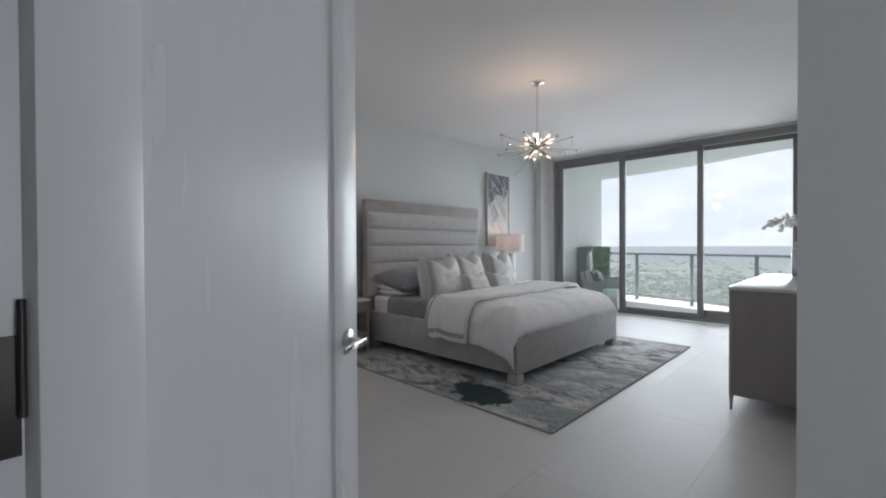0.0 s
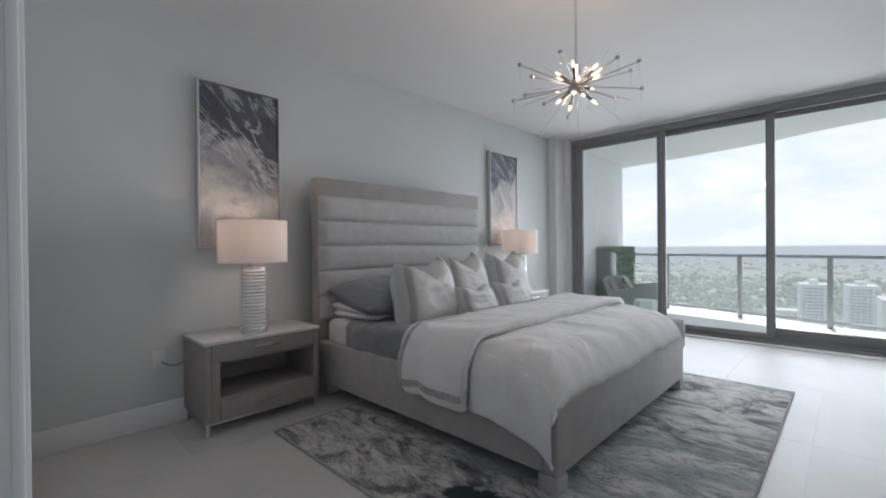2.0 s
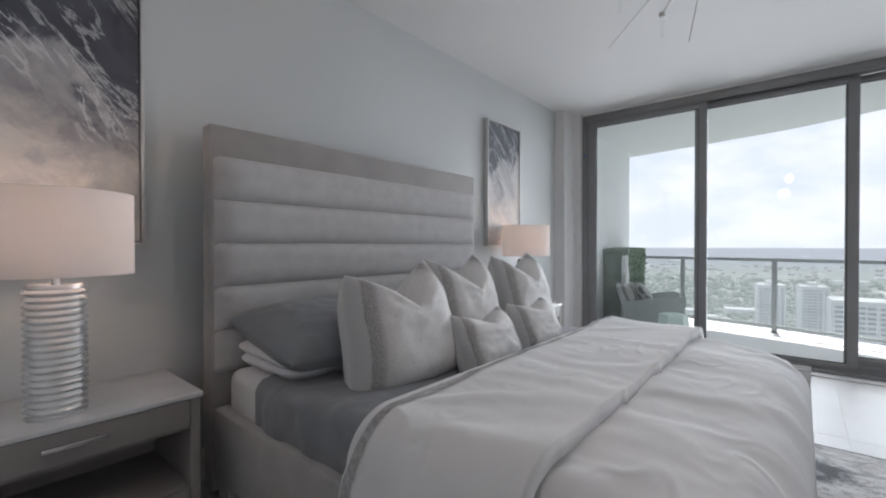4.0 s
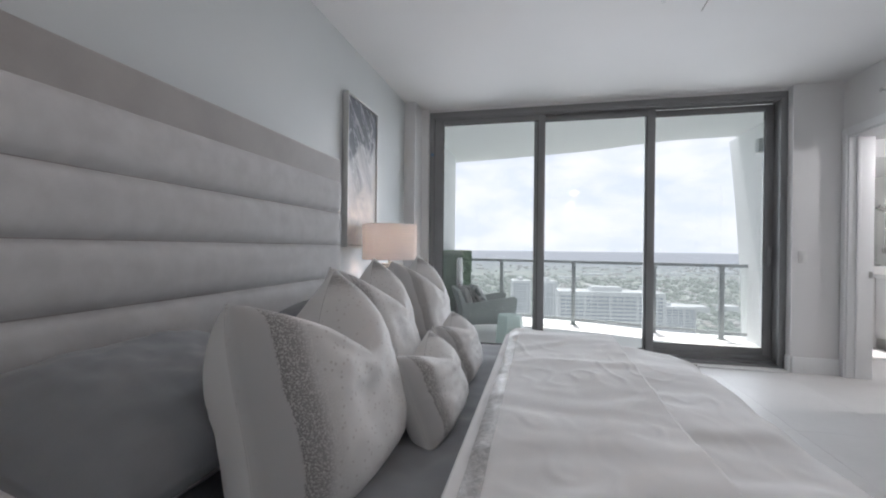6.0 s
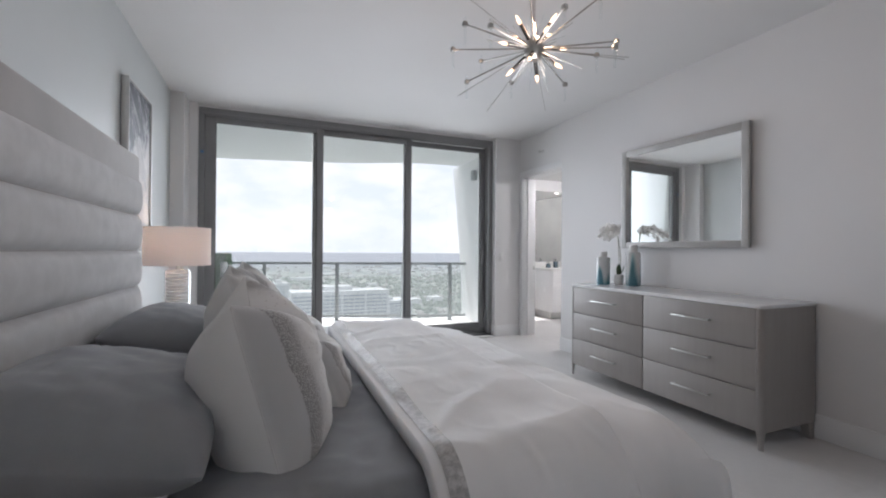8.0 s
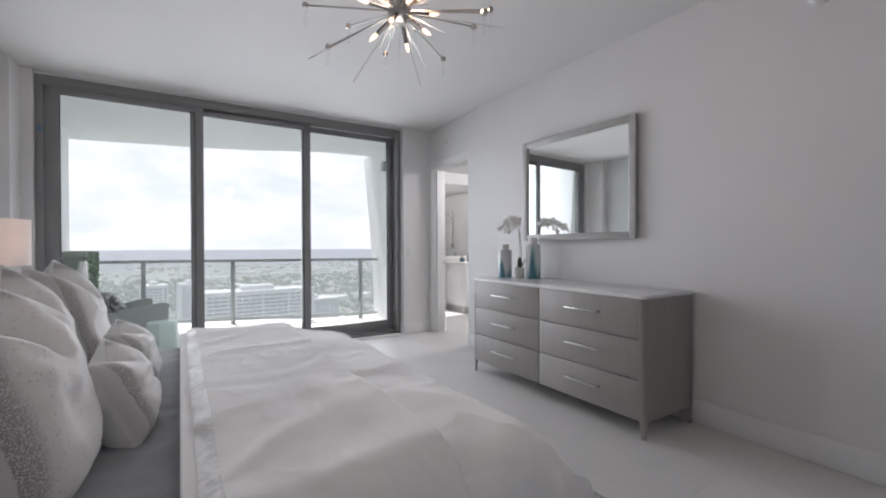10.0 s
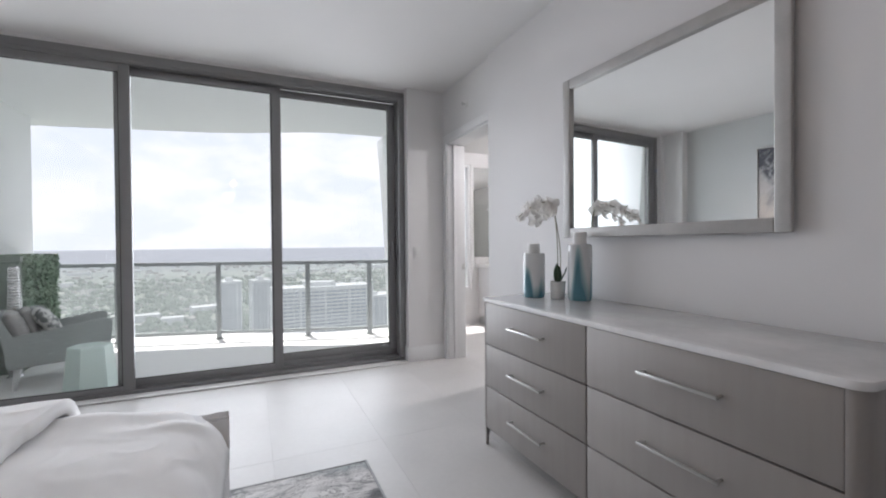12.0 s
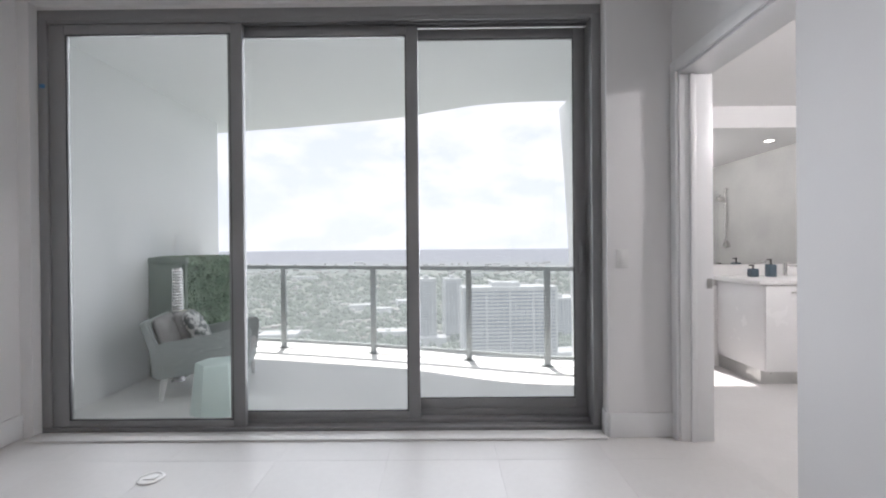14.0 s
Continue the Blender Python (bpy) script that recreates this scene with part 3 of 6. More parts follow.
# sliding glass doors
def window_wall():
    w = thing("window_1", pose(0, 0, 0), "dark bronze three-panel sliding glass doors to a balcony", "sliding door", kind="structure")
    x0, x1, z0, z1, y = WX0, WX1, WZ0, WZ1, 6.985
    bm = bmesh.new()
    add_box(bm, x0, y, z1 - 0.06, x1, y + 0.16, z1, 0.004)
    add_box(bm, x0, y, z0, x1, y + 0.16, z0 + 0.030, 0.004)
    add_box(bm, x0, y, z0 + 0.030, x0 + 0.06, y + 0.16, z1 - 0.06, 0.004)
    add_box(bm, x1 - 0.06, y, z0 + 0.030, x1, y + 0.16, z1 - 0.06, 0.004)
    for k in (0.005, 0.05, 0.10):
        add_box(bm, x0 + 0.06, y + k, z1 - 0.085, x1 - 0.06, y + k + 0.010, z1 - 0.06)
    for k, xa in ((0.062, -2.640), (0.117, -1.495)):
        add_box(bm, xa, y + k, z0 + 0.030, x1 - 0.06, y + 0.158, z0 + 0.030 + (k - 0.03) * 0.75, 0.002)
    part("window_frame", bm, M_FRAME, w)
    for a, b, yy, low, zz0, s0 in ((x0 + 0.062, -2.515, 6.997, 0.075, 0.035, 0.10), (-2.635, -1.40, 7.050, 0.105, 0.059, 0.075), (-1.49, x1 - 0.062, 7.105, 0.165, 0.100, 0.075)):
        s, zz1 = 0.075, z1 - 0.088
        bm = bmesh.new()
        add_box(bm, a, yy, zz0, a + s0, yy + 0.040, zz1, 0.003)
        add_box(bm, b - s, yy, zz0, b, yy + 0.040, zz1, 0.003)
        add_box(bm, a + s0, yy, zz0, b - s, yy + 0.040, low, 0.003)
        add_box(bm, a + s0, yy, zz1 - 0.060, b - s, yy + 0.040, zz1, 0.003)
        leaf = part("sash", bm, M_FRAME, w)
        bead = bmesh.new()
        for g in ((a + s0, low, a + s0 + 0.006, zz1 - 0.06), (b - s - 0.006, low, b - s, zz1 - 0.06), (a + s0 + 0.006, low, b - s - 0.006, low + 0.006), (a + s0 + 0.006, zz1 - 0.066, b - s - 0.006, zz1 - 0.06)):
            add_box(bead, g[0], yy + 0.006, g[1], g[2], yy + 0.017, g[3])
        part("gasket", bead, M_GASKET, leaf, "black rubber glazing gasket")
        pane = part("pane", box(a + s0 - 0.01, yy + 0.018, low - 0.01, b - s + 0.01, yy + 0.026, zz1 - 0.05), M_PANE, leaf, "clear glass")
        pane.visible_shadow = False
    # pull handle on the sliding panel, by the right jamb
    hb = bmesh.new()
    add_box(hb, -0.352, 7.075, 0.985, -0.326, 7.104, 1.20, 0.008, 3)
    add_box(hb, -0.346, 7.057, 1.01, -0.332, 7.075, 1.175, 0.006, 3)
    part("pull_handle", hb, M_FRAME, w, "dark bronze pull handle")
    # thin block standing in for a spot of blue tape on the left jamb
    part("tape_spot", box(x0 + 0.02, y - 0.012, 2.20, x0 + 0.05, y - 0.0005, 2.225, 0.003), M_TAPE, w, "small spot of blue tape")
    return w


M_TAPE = mat("blue_plastic", (0.08, 0.20, 0.42), (0.07, 0.18, 0.38), rough=0.4, bump=0.0)
window_wall()

# ---- trim, door, bathroom ----
def trim(name, label, *boxes, material=None, bevel=0.004):
    bm = bmesh.new()
    for b in boxes:
        add_box(bm, *b, bevel)
    return tagged(part(name, bm, material or M_TRIM), label, "trim", kind="structure")


BH = 0.15
trim("baseboard", "tall white painted baseboard along the walls",
     (XW, 1.088, 0.001, XW + 0.016, 6.66, BH), (XW + 0.121, 6.64, 0.001, XW + 0.137, 6.93, BH), (XW, 6.644, 0.001, XW + 0.12, 6.66, BH),
     (XE - 0.016, 1.163, 0.001, XE, 5.95, BH), (WX1 + 0.004, 6.884, 0.001, EX - 0.004, 6.90, BH), (XW + 0.018, 1.085, 0.001, -1.97, 1.101, BH), (WX1 - 0.016, 6.90, 0.001, WX1, 6.974, BH))
trim("threshold", "pale stone threshold strip below the sliding doors", (WX0, 6.86, 0.0005, WX1 - 0.02, 6.974, 0.014), material=M_CERAMIC)
trim("door_trim_bathroom", "white painted casing round the bathroom doorway",
     (EX - 0.018, 6.832, 0.001, EX - 0.0005, 6.892, 2.27), (EX - 0.018, 5.952, 2.20, EX - 0.0005, 6.832, 2.27), (EX, 6.826, 0.001, BW, 6.8395, 2.185), (EX, 5.95, 2.185, BW, 6.8395, 2.20), (EX + 0.06, 6.813, 0.001, EX + 0.095, 6.826, 2.185))
trim("door_trim_closet", "white moulded casing beside the entrance",
     (-1.9695, 0.957, 0.001, -1.946, 1.088, 2.50), (-2.034, 0.905, 0.001, -1.990, 0.919, 2.50), (-2.034, 0.860, 0.001, -2.015, 0.9045, 2.50), (-1.946, 0.978, 0.001, -1.936, 0.995, 2.50), (-1.946, 1.060, 0.001, -1.938, 1.080, 2.50))
trim("door_trim_entry", "white painted jamb and casing of the bedroom door",
     (-0.565, -0.22, 0.001, -0.49, -0.068, 2.44), (0.40, -0.22, 0.001, 0.475, -0.068, 2.44), (-0.49, -0.22, 2.415, 0.40, -0.068, 2.44))
strike = thing("door_strike", pose(EX + 0.190, 6.825, 0.94), "satin steel strike plate on the white jamb", "strike plate")
part("plate", box(-0.03, -0.0025, -0.03, 0.0, 0.0, 0.03, 0.001), M_SATIN, strike)


def bedroom_door():
    d = thing("door_1", pose(-0.485, -0.084, 0.0, 0, 0, 119.6), "open white lacquered shaker door with chrome lever handle", "door", kind="structure")
    w, t, h = 0.83, 0.04, 2.405
    s = 0.135
    part("stile", box(0.0, -t / 2, 0.008, s, t / 2, h, 0.003), M_DOOR, d)
    part("stile", box(w - s, -t / 2, 0.008, w, t / 2, h, 0.003), M_DOOR, d)
    part("rail", box(s + 0.0005, -t / 2, 0.008, w - s - 0.0005, t / 2, 0.22, 0.003), M_DOOR, d)
    part("rail", box(s + 0.0005, -t / 2, h - s, w - s - 0.0005, t / 2, h, 0.003), M_DOOR, d)
    part("panel", box(s + 0.0005, -t / 2 + 0.010, 0.2205, w - s - 0.0005, t / 2 - 0.010, h - s - 0.0005), M_DOOR, d)
    for side in (-1, 1):
        y = side * t / 2
        hw = part("rose", lathe([(0.0, 0.0), (0.034, 0.0), (0.034, 0.006), (0.030, 0.009), (0.0, 0.009)], 32), M_SATIN, d, "round satin rose")
        hw.matrix_local = pose(w - 0.062, y, 0.882, -90 * side, 0, 0)
        bm = bmesh.new()
        add_rod(bm, (0, 0, 0.008), (0, 0, 0.055), 0.010)
        add_box(bm, -0.125, -0.010, 0.046, 0.012, 0.010, 0.058, 0.003)
        lever = part("lever", bm, M_CHROME, hw, "flat polished chrome lever")
    for z in (0.25, 1.03, 2.2):
        part("hinge", rod((-0.005, 0.0, z - 0.07), (-0.005, 0.0, z + 0.07), 0.0045), M_GUN, d, "dark metal hinge")
    return d


M_GUN = mat("dark_bronze_metal", (0.06, 0.058, 0.056), (0.08, 0.077, 0.074), rough=0.45, metal=0.8, bump=0.0)
bedroom_door()
hp = thing("hinge_plate", pose(-0.4898, -0.100, 0.985), "dark bronze hinge plate on the white door jamb", "hinge")
part("plate", box(0.0, -0.05, -0.072, 0.003, 0.011, 0.072, 0.001), M_GUN, hp)

# bathroom beyond the dresser wall
CB = 2.50
wall("wall_bathroom_north", "white painted bathroom wall with a tall window",
     (BW, 8.40, -0.1, 0.62, 8.55, CB), (1.27, 8.40, -0.1, 3.4, 8.55, CB), (0.62, 8.40, -0.1, 1.27, 8.55, 0.50), (0.62, 8.40, 2.33, 1.27, 8.55, CB))
wall("wall_bathroom_west", "white painted bathroom wall beside the balcony", (0.19, 7.2, -0.1, BW, 8.55, CB), (0.19, 6.90, -0.1, BW, 7.2, CB))
wall("wall_bathroom_east", "grey tiled shower wall of the bathroom", (3.4, 4.4, -0.1, 3.55, 7.3, CB), material=M_BATHTILE)
wall("wall_bathroom_corner", "white painted bathroom wall beside the vanity", (3.4, 7.3, -0.1, 3.55, 8.55, CB))
wall("wall_bathroom_south", "grey tiled shower wall", (BW, 4.25, -0.1, 3.55, 4.4, CB), material=M_BATHTILE)
tagged(part("ceiling_bathroom", box(BW, 4.25, CB, 3.55, 8.55, ZC + 0.2), M_CEIL, smooth=False), "white bathroom ceiling with recessed lights", "ceiling", kind="structure")
tagged(part("floor_bathroom", box(BW, 4.25, -0.2, 3.55, 8.4, 0.0005), M_TILE, smooth=False), "pale porcelain bathroom floor", "floor", kind="structure")
bw = thing("window_2", pose(0, 0, 0), "tall bathroom window with white frame", "window", kind="structure")
bm = bmesh.new()
for b in ((0.62, 8.42, 0.50, 0.66, 8.50, 2.33), (1.23, 8.42, 0.50, 1.27, 8.50, 2.33), (0.66, 8.42, 0.50, 1.23, 8.50, 0.54), (0.66, 8.42, 2.29, 1.23, 8.50, 2.33)):
    add_box(bm, *b, 0.003)
part("window_frame", bm, M_TRIM, bw)
pn = part("pane", box(0.655, 8.455, 0.535, 1.235, 8.463, 2.295), M_PANE, bw, "clear glass")
pn.visible_shadow = False


def vanity():
    v = thing("vanity", pose(0, 0, 0), "white gloss bathroom vanity with a white stone top", "vanity")
    part("body", box(1.385, 7.80, 0.12, 2.95, 8.395, 0.835, 0.003), M_VANITY, v)
    part("plinth", box(1.40, 7.86, 0.001, 2.95, 8.395, 0.1195), M_SATIN, v, "grey recessed plinth")
    for k in range(2):
        dr = part("door", box(1.39 + k * 0.78, 7.782, 0.125, 2.16 + k * 0.78, 7.7995, 0.832, 0.002), M_VANITY, v)
        part("handle", box(1.60 + k * 0.78, 7.765, 0.77, 1.80 + k * 0.78, 7.7815, 0.782, 0.002), M_SATIN, dr)
    part("countertop", box(1.33, 7.765, 0.836, 2.97, 8.397, 0.875, 0.004), M_CERAMIC, v, "white stone countertop")
    part("backsplash", box(1.33, 8.38, 0.8755, 2.97, 8.398, 0.975, 0.002), M_CERAMIC, v)
    return v


vanity()
bmr = thing("bathroom_mirror", pose(0, 0, 0), "frameless bathroom mirror over the vanity", "mirror")
part("glass", box(1.315, 8.388, 0.98, 2.97, 8.394, 2.29), M_MIRROR, bmr, smooth=False)
part("backing", box(1.32, 8.3945, 0.985, 2.965, 8.3995, 2.285), M_SLOT, bmr)
for x, h, label in ((1.56, 0.10, "square blue-grey soap dish bottle by the basin"), (1.72, 0.15, "blue-grey soap pump bottle by the basin")):
    bt = thing("soap_bottle", pose(x, 8.16, 0.8755), label, "bottle")
    part("bottle", box(-0.035, -0.03, 0.0, 0.035, 0.03, h * 0.75, 0.008, 3), M_BOTTLE, bt)
    part("pump", rod((0, 0, h * 0.75), (0, 0, h), 0.007), M_SLOT, bt)
    part("nozzle", box(-0.035, -0.006, h, 0.008, 0.006, h + 0.01, 0.002), M_SLOT, bt)
fc = thing("faucet", pose(1.93, 8.26, 0.8755), "chrome basin faucet on the countertop", "faucet")
part("body", rod((0, 0, 0), (0, 0, 0.12), 0.018), M_CHROME, fc)
part("spout", box(-0.012, -0.13, 0.088, 0.012, 0.0, 0.104, 0.003), M_CHROME, fc)
part("lever", box(-0.006, -0.06, 0.122, 0.006, 0.01, 0.13, 0.002), M_CHROME, fc)
# shower that the mirror shows
sh = thing("shower_set", pose(3.399, 5.53, 0.15, 0, 0, 90), "chrome shower rail with hand shower on grey tiles", "shower")
part("riser", rod((0, 0.05, 1.05), (0, 0.05, 1.95), 0.011), M_CHROME, sh)
for z in (1.07, 1.93):
    part("bracket", rod((0, 0.0, z), (0, 0.05, z), 0.013), M_CHROME, sh)
part("hand_shower", rod((0, 0.07, 1.72), (0, 0.16, 1.80), 0.030, 0.05, 20), M_CHROME, sh)
part("mixer", rod((0.0, 0.0, 1.02), (0.0, 0.06, 1.02), 0.05, seg=24), M_CHROME, sh)
gl = thing("shower_screen", pose(0, 0, 0), "clear glass shower screen with chrome edge", "shower screen")
scr = part("pane", box(2.5, 5.30, 0.01, 3.39, 5.308, 2.08), M_PANE, gl, "clear glass")
scr.visible_shadow = False
part("profile", box(2.485, 5.295, 0.001, 2.4995, 5.313, 2.08), M_CHROME, gl)
M_DOWN = glow("downlight_lens", (1.0, 0.93, 0.84), 12.0)
for x, y in ((2.4, 7.7), (2.95, 7.0), (1.9, 6.4), (2.6, 5.9)):
    dl = thing("downlight", pose(x, y, CB), "round recessed bathroom ceiling light, lit", "downlight", "bathroom downlights")
    part("ring", lathe([(0.045, 0.0), (0.062, 0.0), (0.060, -0.005), (0.045, -0.003)], 28, closed=True), M_PLASTIC, dl)
    part("lens", lathe([(0.0, -0.003), (0.0445, -0.003), (0.0445, -0.001), (0.0, -0.001)], 24), M_DOWN, dl, "glowing lens")

# ---- bed and bedding ----
BX0, BX1, BY0, BY1 = -3.79, -1.738, 2.752, 4.735      # bed frame
RAIL = 0.415


def bed():
    b = thing("bed", pose(0, 0, 0), "king bed with grey upholstered channel-tufted headboard on a rug", "bed")
    hb = part("headboard", box(BX0 - 0.085, BY0 - 0.012, 0.03, BX0 - 0.002, BY1 + 0.005, 1.695, 0.014, 3), M_SUEDE, b, "taupe headboard border")
    # five horizontal padded channels inside the border
    zs = [0.565, 0.760, 0.957, 1.157, 1.355, 1.553]
    for z0, z1 in zip(zs, zs[1:]):
        def channel(u, v, z0=z0, z1=z1):
            s = 1 - abs(2 * v - 1) ** 3.2
            e = min(1, min(u, 1 - u) * 26)
            y = BY0 + 0.006 + u * (BY1 - BY0 - 0.018)
            ripple = 0.0025 * noise.noise(Vector((y * 5, z0 * 9, v * 4)))
            return (BX0 - 0.002 + (0.040 * s ** 0.55 + ripple) * e ** 0.5, y, z0 + 0.002 + v * (z1 - z0 - 0.004))
        bm = grid(70, 14, channel)
        part("headboard_channel", bm, M_LINEN, hb)
    for y0, y1 in ((BY0, BY0 + 0.07), (BY1 - 0.07, BY1)):
        part("side_rail", box(BX0, y0, 0.095, BX1 - 0.075, y1, RAIL, 0.014, 3), M_BEDFRAME, b)
    part("footboard", box(BX1 - 0.072, BY0, 0.095, BX1, BY1, RAIL, 0.014, 3), M_BEDFRAME, b)
    part("slat_base", box(BX0, BY0 + 0.072, 0.20, BX1 - 0.075, BY1 - 0.072, 0.283), M_BEDFRAME, b)
    for x, y in ((BX1 - 0.10, BY0), (BX1 - 0.10, BY1 - 0.10), (BX0 + 0.02, BY0 + 0.01), (BX0 + 0.02, BY1 - 0.11)):
        part("leg", box(x, y + 0.001, 0.013, x + 0.0995, y + 0.099, 0.094, 0.006), M_BEDFRAME, b)
    return b


bed()
MY0, MY1 = 2.800, 4.680
tagged(part("mattress", box(BX0 + 0.03, MY0, 0.285, -1.80, MY1, 0.585, 0.05, 4), M_SHEET), "mattress in a white fitted sheet on the bed", "mattress")


def drape(x0, x1, y0, y1, top, hem0, hem1, puff, nu, nv, wrinkle, seed, foot=None, head_round=0.0, span=(0.0, 1.0), lift=0.0, part_of=(0.0, 1.0), r=0.085, bulge=1.0, slope=0.0):
    """Cloth across the bed: hangs over both long sides, and rounds off at the foot."""
    side0, side1, flat = top - r - hem0, top - r - hem1, (y1 - y0) - 2 * r
    total = side0 + side1 + flat + math.pi * r

    def fn(u, v):
        u = part_of[0] + u * (part_of[1] - part_of[0])
        s = (span[0] + v * (span[1] - span[0])) * total
        if s < side0:
            y, z, ny, nz = y0, hem0 + s, -1.0, 0.0
        elif s < side0 + math.pi * r / 2:
            a = (s - side0) / r
            y, z, ny, nz = y0 + r - r * math.cos(a), top - r + r * math.sin(a), -math.cos(a), math.sin(a)
        elif s < side0 + math.pi * r / 2 + flat:
            y, z, ny, nz = y0 + r + s - side0 - math.pi * r / 2, top, 0.0, 1.0
        elif s < total - side1:
            a = (s - side0 - math.pi * r / 2 - flat) / r
            y, z, ny, nz = y1 - r + r * math.sin(a), top - r + r * math.cos(a), math.sin(a), math.cos(a)
        else:
            y, z, ny, nz = y1, top - r - (s - total + side1), 1.0, 0.0
        x = x0 + u * (x1 - x0)
        p = Vector((x * 1.3 + seed, y * 1.7, z * 1.3))
        w = puff * (0.5 + 0.5 * noise.noise(p * 1.5))
        w += wrinkle * (noise.noise(Vector((x * 7 + seed, y * 2.2 + 1.5 * x, z * 3))) + 0.6 * noise.noise(Vector((x * 4, y * 11 + seed, z * 9))))
        ridge = noise.noise(Vector((x * 2.4 + seed, y * 3.1 - 1.4 * x, 4.0)))
        w += wrinkle * 1.0 * max(0.0, 1 - (ridge / 0.3) ** 2) ** 2
        fine = noise.noise(Vector((x * 9 + 3 * y, y * 7 - 4 * x + seed, z * 6)))
        w += wrinkle * 0.45 * max(0.0, 1 - (fine / 0.25) ** 2) ** 2 * (0.5 + noise.noise(p * 2.2))
        if nz < 0.7:
            soft_in = ((0.7 - max(nz, 0.0)) / 0.7) ** 2
            w += 0.010 * math.sin(x * 23 + seed + 2 * noise.noise(p)) * soft_in
            z += 0.024 * noise.noise(Vector((x * 3 + seed, 0, 9))) * (1 - nz)
            hang = min(s / side0, (total - s) / side1, 1.0)
            w += 0.9 * puff * noise.noise(Vector((x * 6.5 + seed, 3.0, z * 2))) * (1.1 - 0.7 * hang) * soft_in
            corner = max(0.0, 1 - u / 0.18) ** 2 + (0.6 * max(0.0, 1 - (1 - u) / 0.12) ** 2 if head_round else 0.0)
            z += 0.05 * (1 - hang) * corner
            z += 0.6 * puff * (1 - hang) * noise.noise(Vector((x * 5 + seed, 7.0, 1.0)))
            w += bulge * 2.2 * puff * puff / 0.034 * math.sqrt(max(0.0, hang * (1.2 - hang))) * 0.5 * soft_in
        z -= slope * max(nz, 0.0) * u
        if head_round:
            e = min(1.0, u / head_round)
            w -= (1 - math.sqrt(max(0.0, 1 - (1 - e) ** 2))) * 0.055
        if foot:
            e = max(0.0, (x - foot) / (x1 - foot))
            drop = (1 - math.sqrt(max(0.0, 1 - e * e)))
            if nz > 0.5:
                z -= drop * (top - 0.425)
                w += 0.013 * e * noise.noise(Vector((y * 9 + seed, x * 5 + y, 2.0)))
            elif ny < 0:
                y += drop * 0.01
                z -= 0.12 * e ** 3 * (1 - nz)
        w = max(w, 0.004) + lift
        return (x, y + ny * w, z + nz * w)
    return grid(nu, nv, fn)


def cloth(name, bm, material, label, category, thick, parent=None):
    ob = part(name, bm, material, parent)
    for p in ob.data.polygons:
        p.use_smooth = True
    so = ob.modifiers.new("thickness", "SOLIDIFY")
    so.thickness, so.offset = thick, -1.0
    return tagged(ob, label, category)


cloth("blanket", drape(-3.47, -2.55, MY0 - 0.008, MY1 + 0.008, 0.592, 0.36, 0.36, 0.010, 90, 150, 0.010, 3.0, r=0.05), M_BLUE, "slate blue cotton blanket across the white mattress", "blanket", 0.004)
duvet = cloth("duvet", drape(-2.33, -1.738, 2.728, 4.745, 0.632, 0.275, 0.33, 0.042, 130, 260, 0.0075, 8.0, foot=-1.93, r=0.16, bulge=0.3, slope=0.04), M_DUVET, "puffy white cotton duvet with a folded-back top", "duvet", 0.018)
FOLD = dict(x0=-2.735, x1=-2.195, y0=2.695, y1=4.765, top=0.668, hem0=0.285, hem1=0.33, puff=0.044, wrinkle=0.0075, seed=21.0, head_round=0.16, r=0.15)
fold = part("folded_top", drape(nu=90, nv=260, **FOLD), M_DUVET, duvet, "folded-back duvet edge")
for p in fold.data.polygons:
    p.use_smooth = True
so = fold.modifiers.new("thickness", "SOLIDIFY")
so.thickness, so.offset = 0.045, -1.0
M_SEQUIN = mat("grey_sequin_trim", (0.36, 0.35, 0.345), (0.62, 0.61, 0.60), rough=0.5, scale=60, fine=240, bump=0.5)
part("sequin_border", drape(nu=6, nv=260, lift=0.003, part_of=(0.055, 0.135), **FOLD), M_SEQUIN, duvet, "grey sequin border")
# the border runs a hand's width inside the hanging hems
for near in ((0.020, 0.036), (0.964, 0.980)):
    part("sequin_border", drape(nu=84, nv=6, span=near, lift=0.006, part_of=(0.085, 0.99), **FOLD), M_SEQUIN, duvet, "grey sequin border")


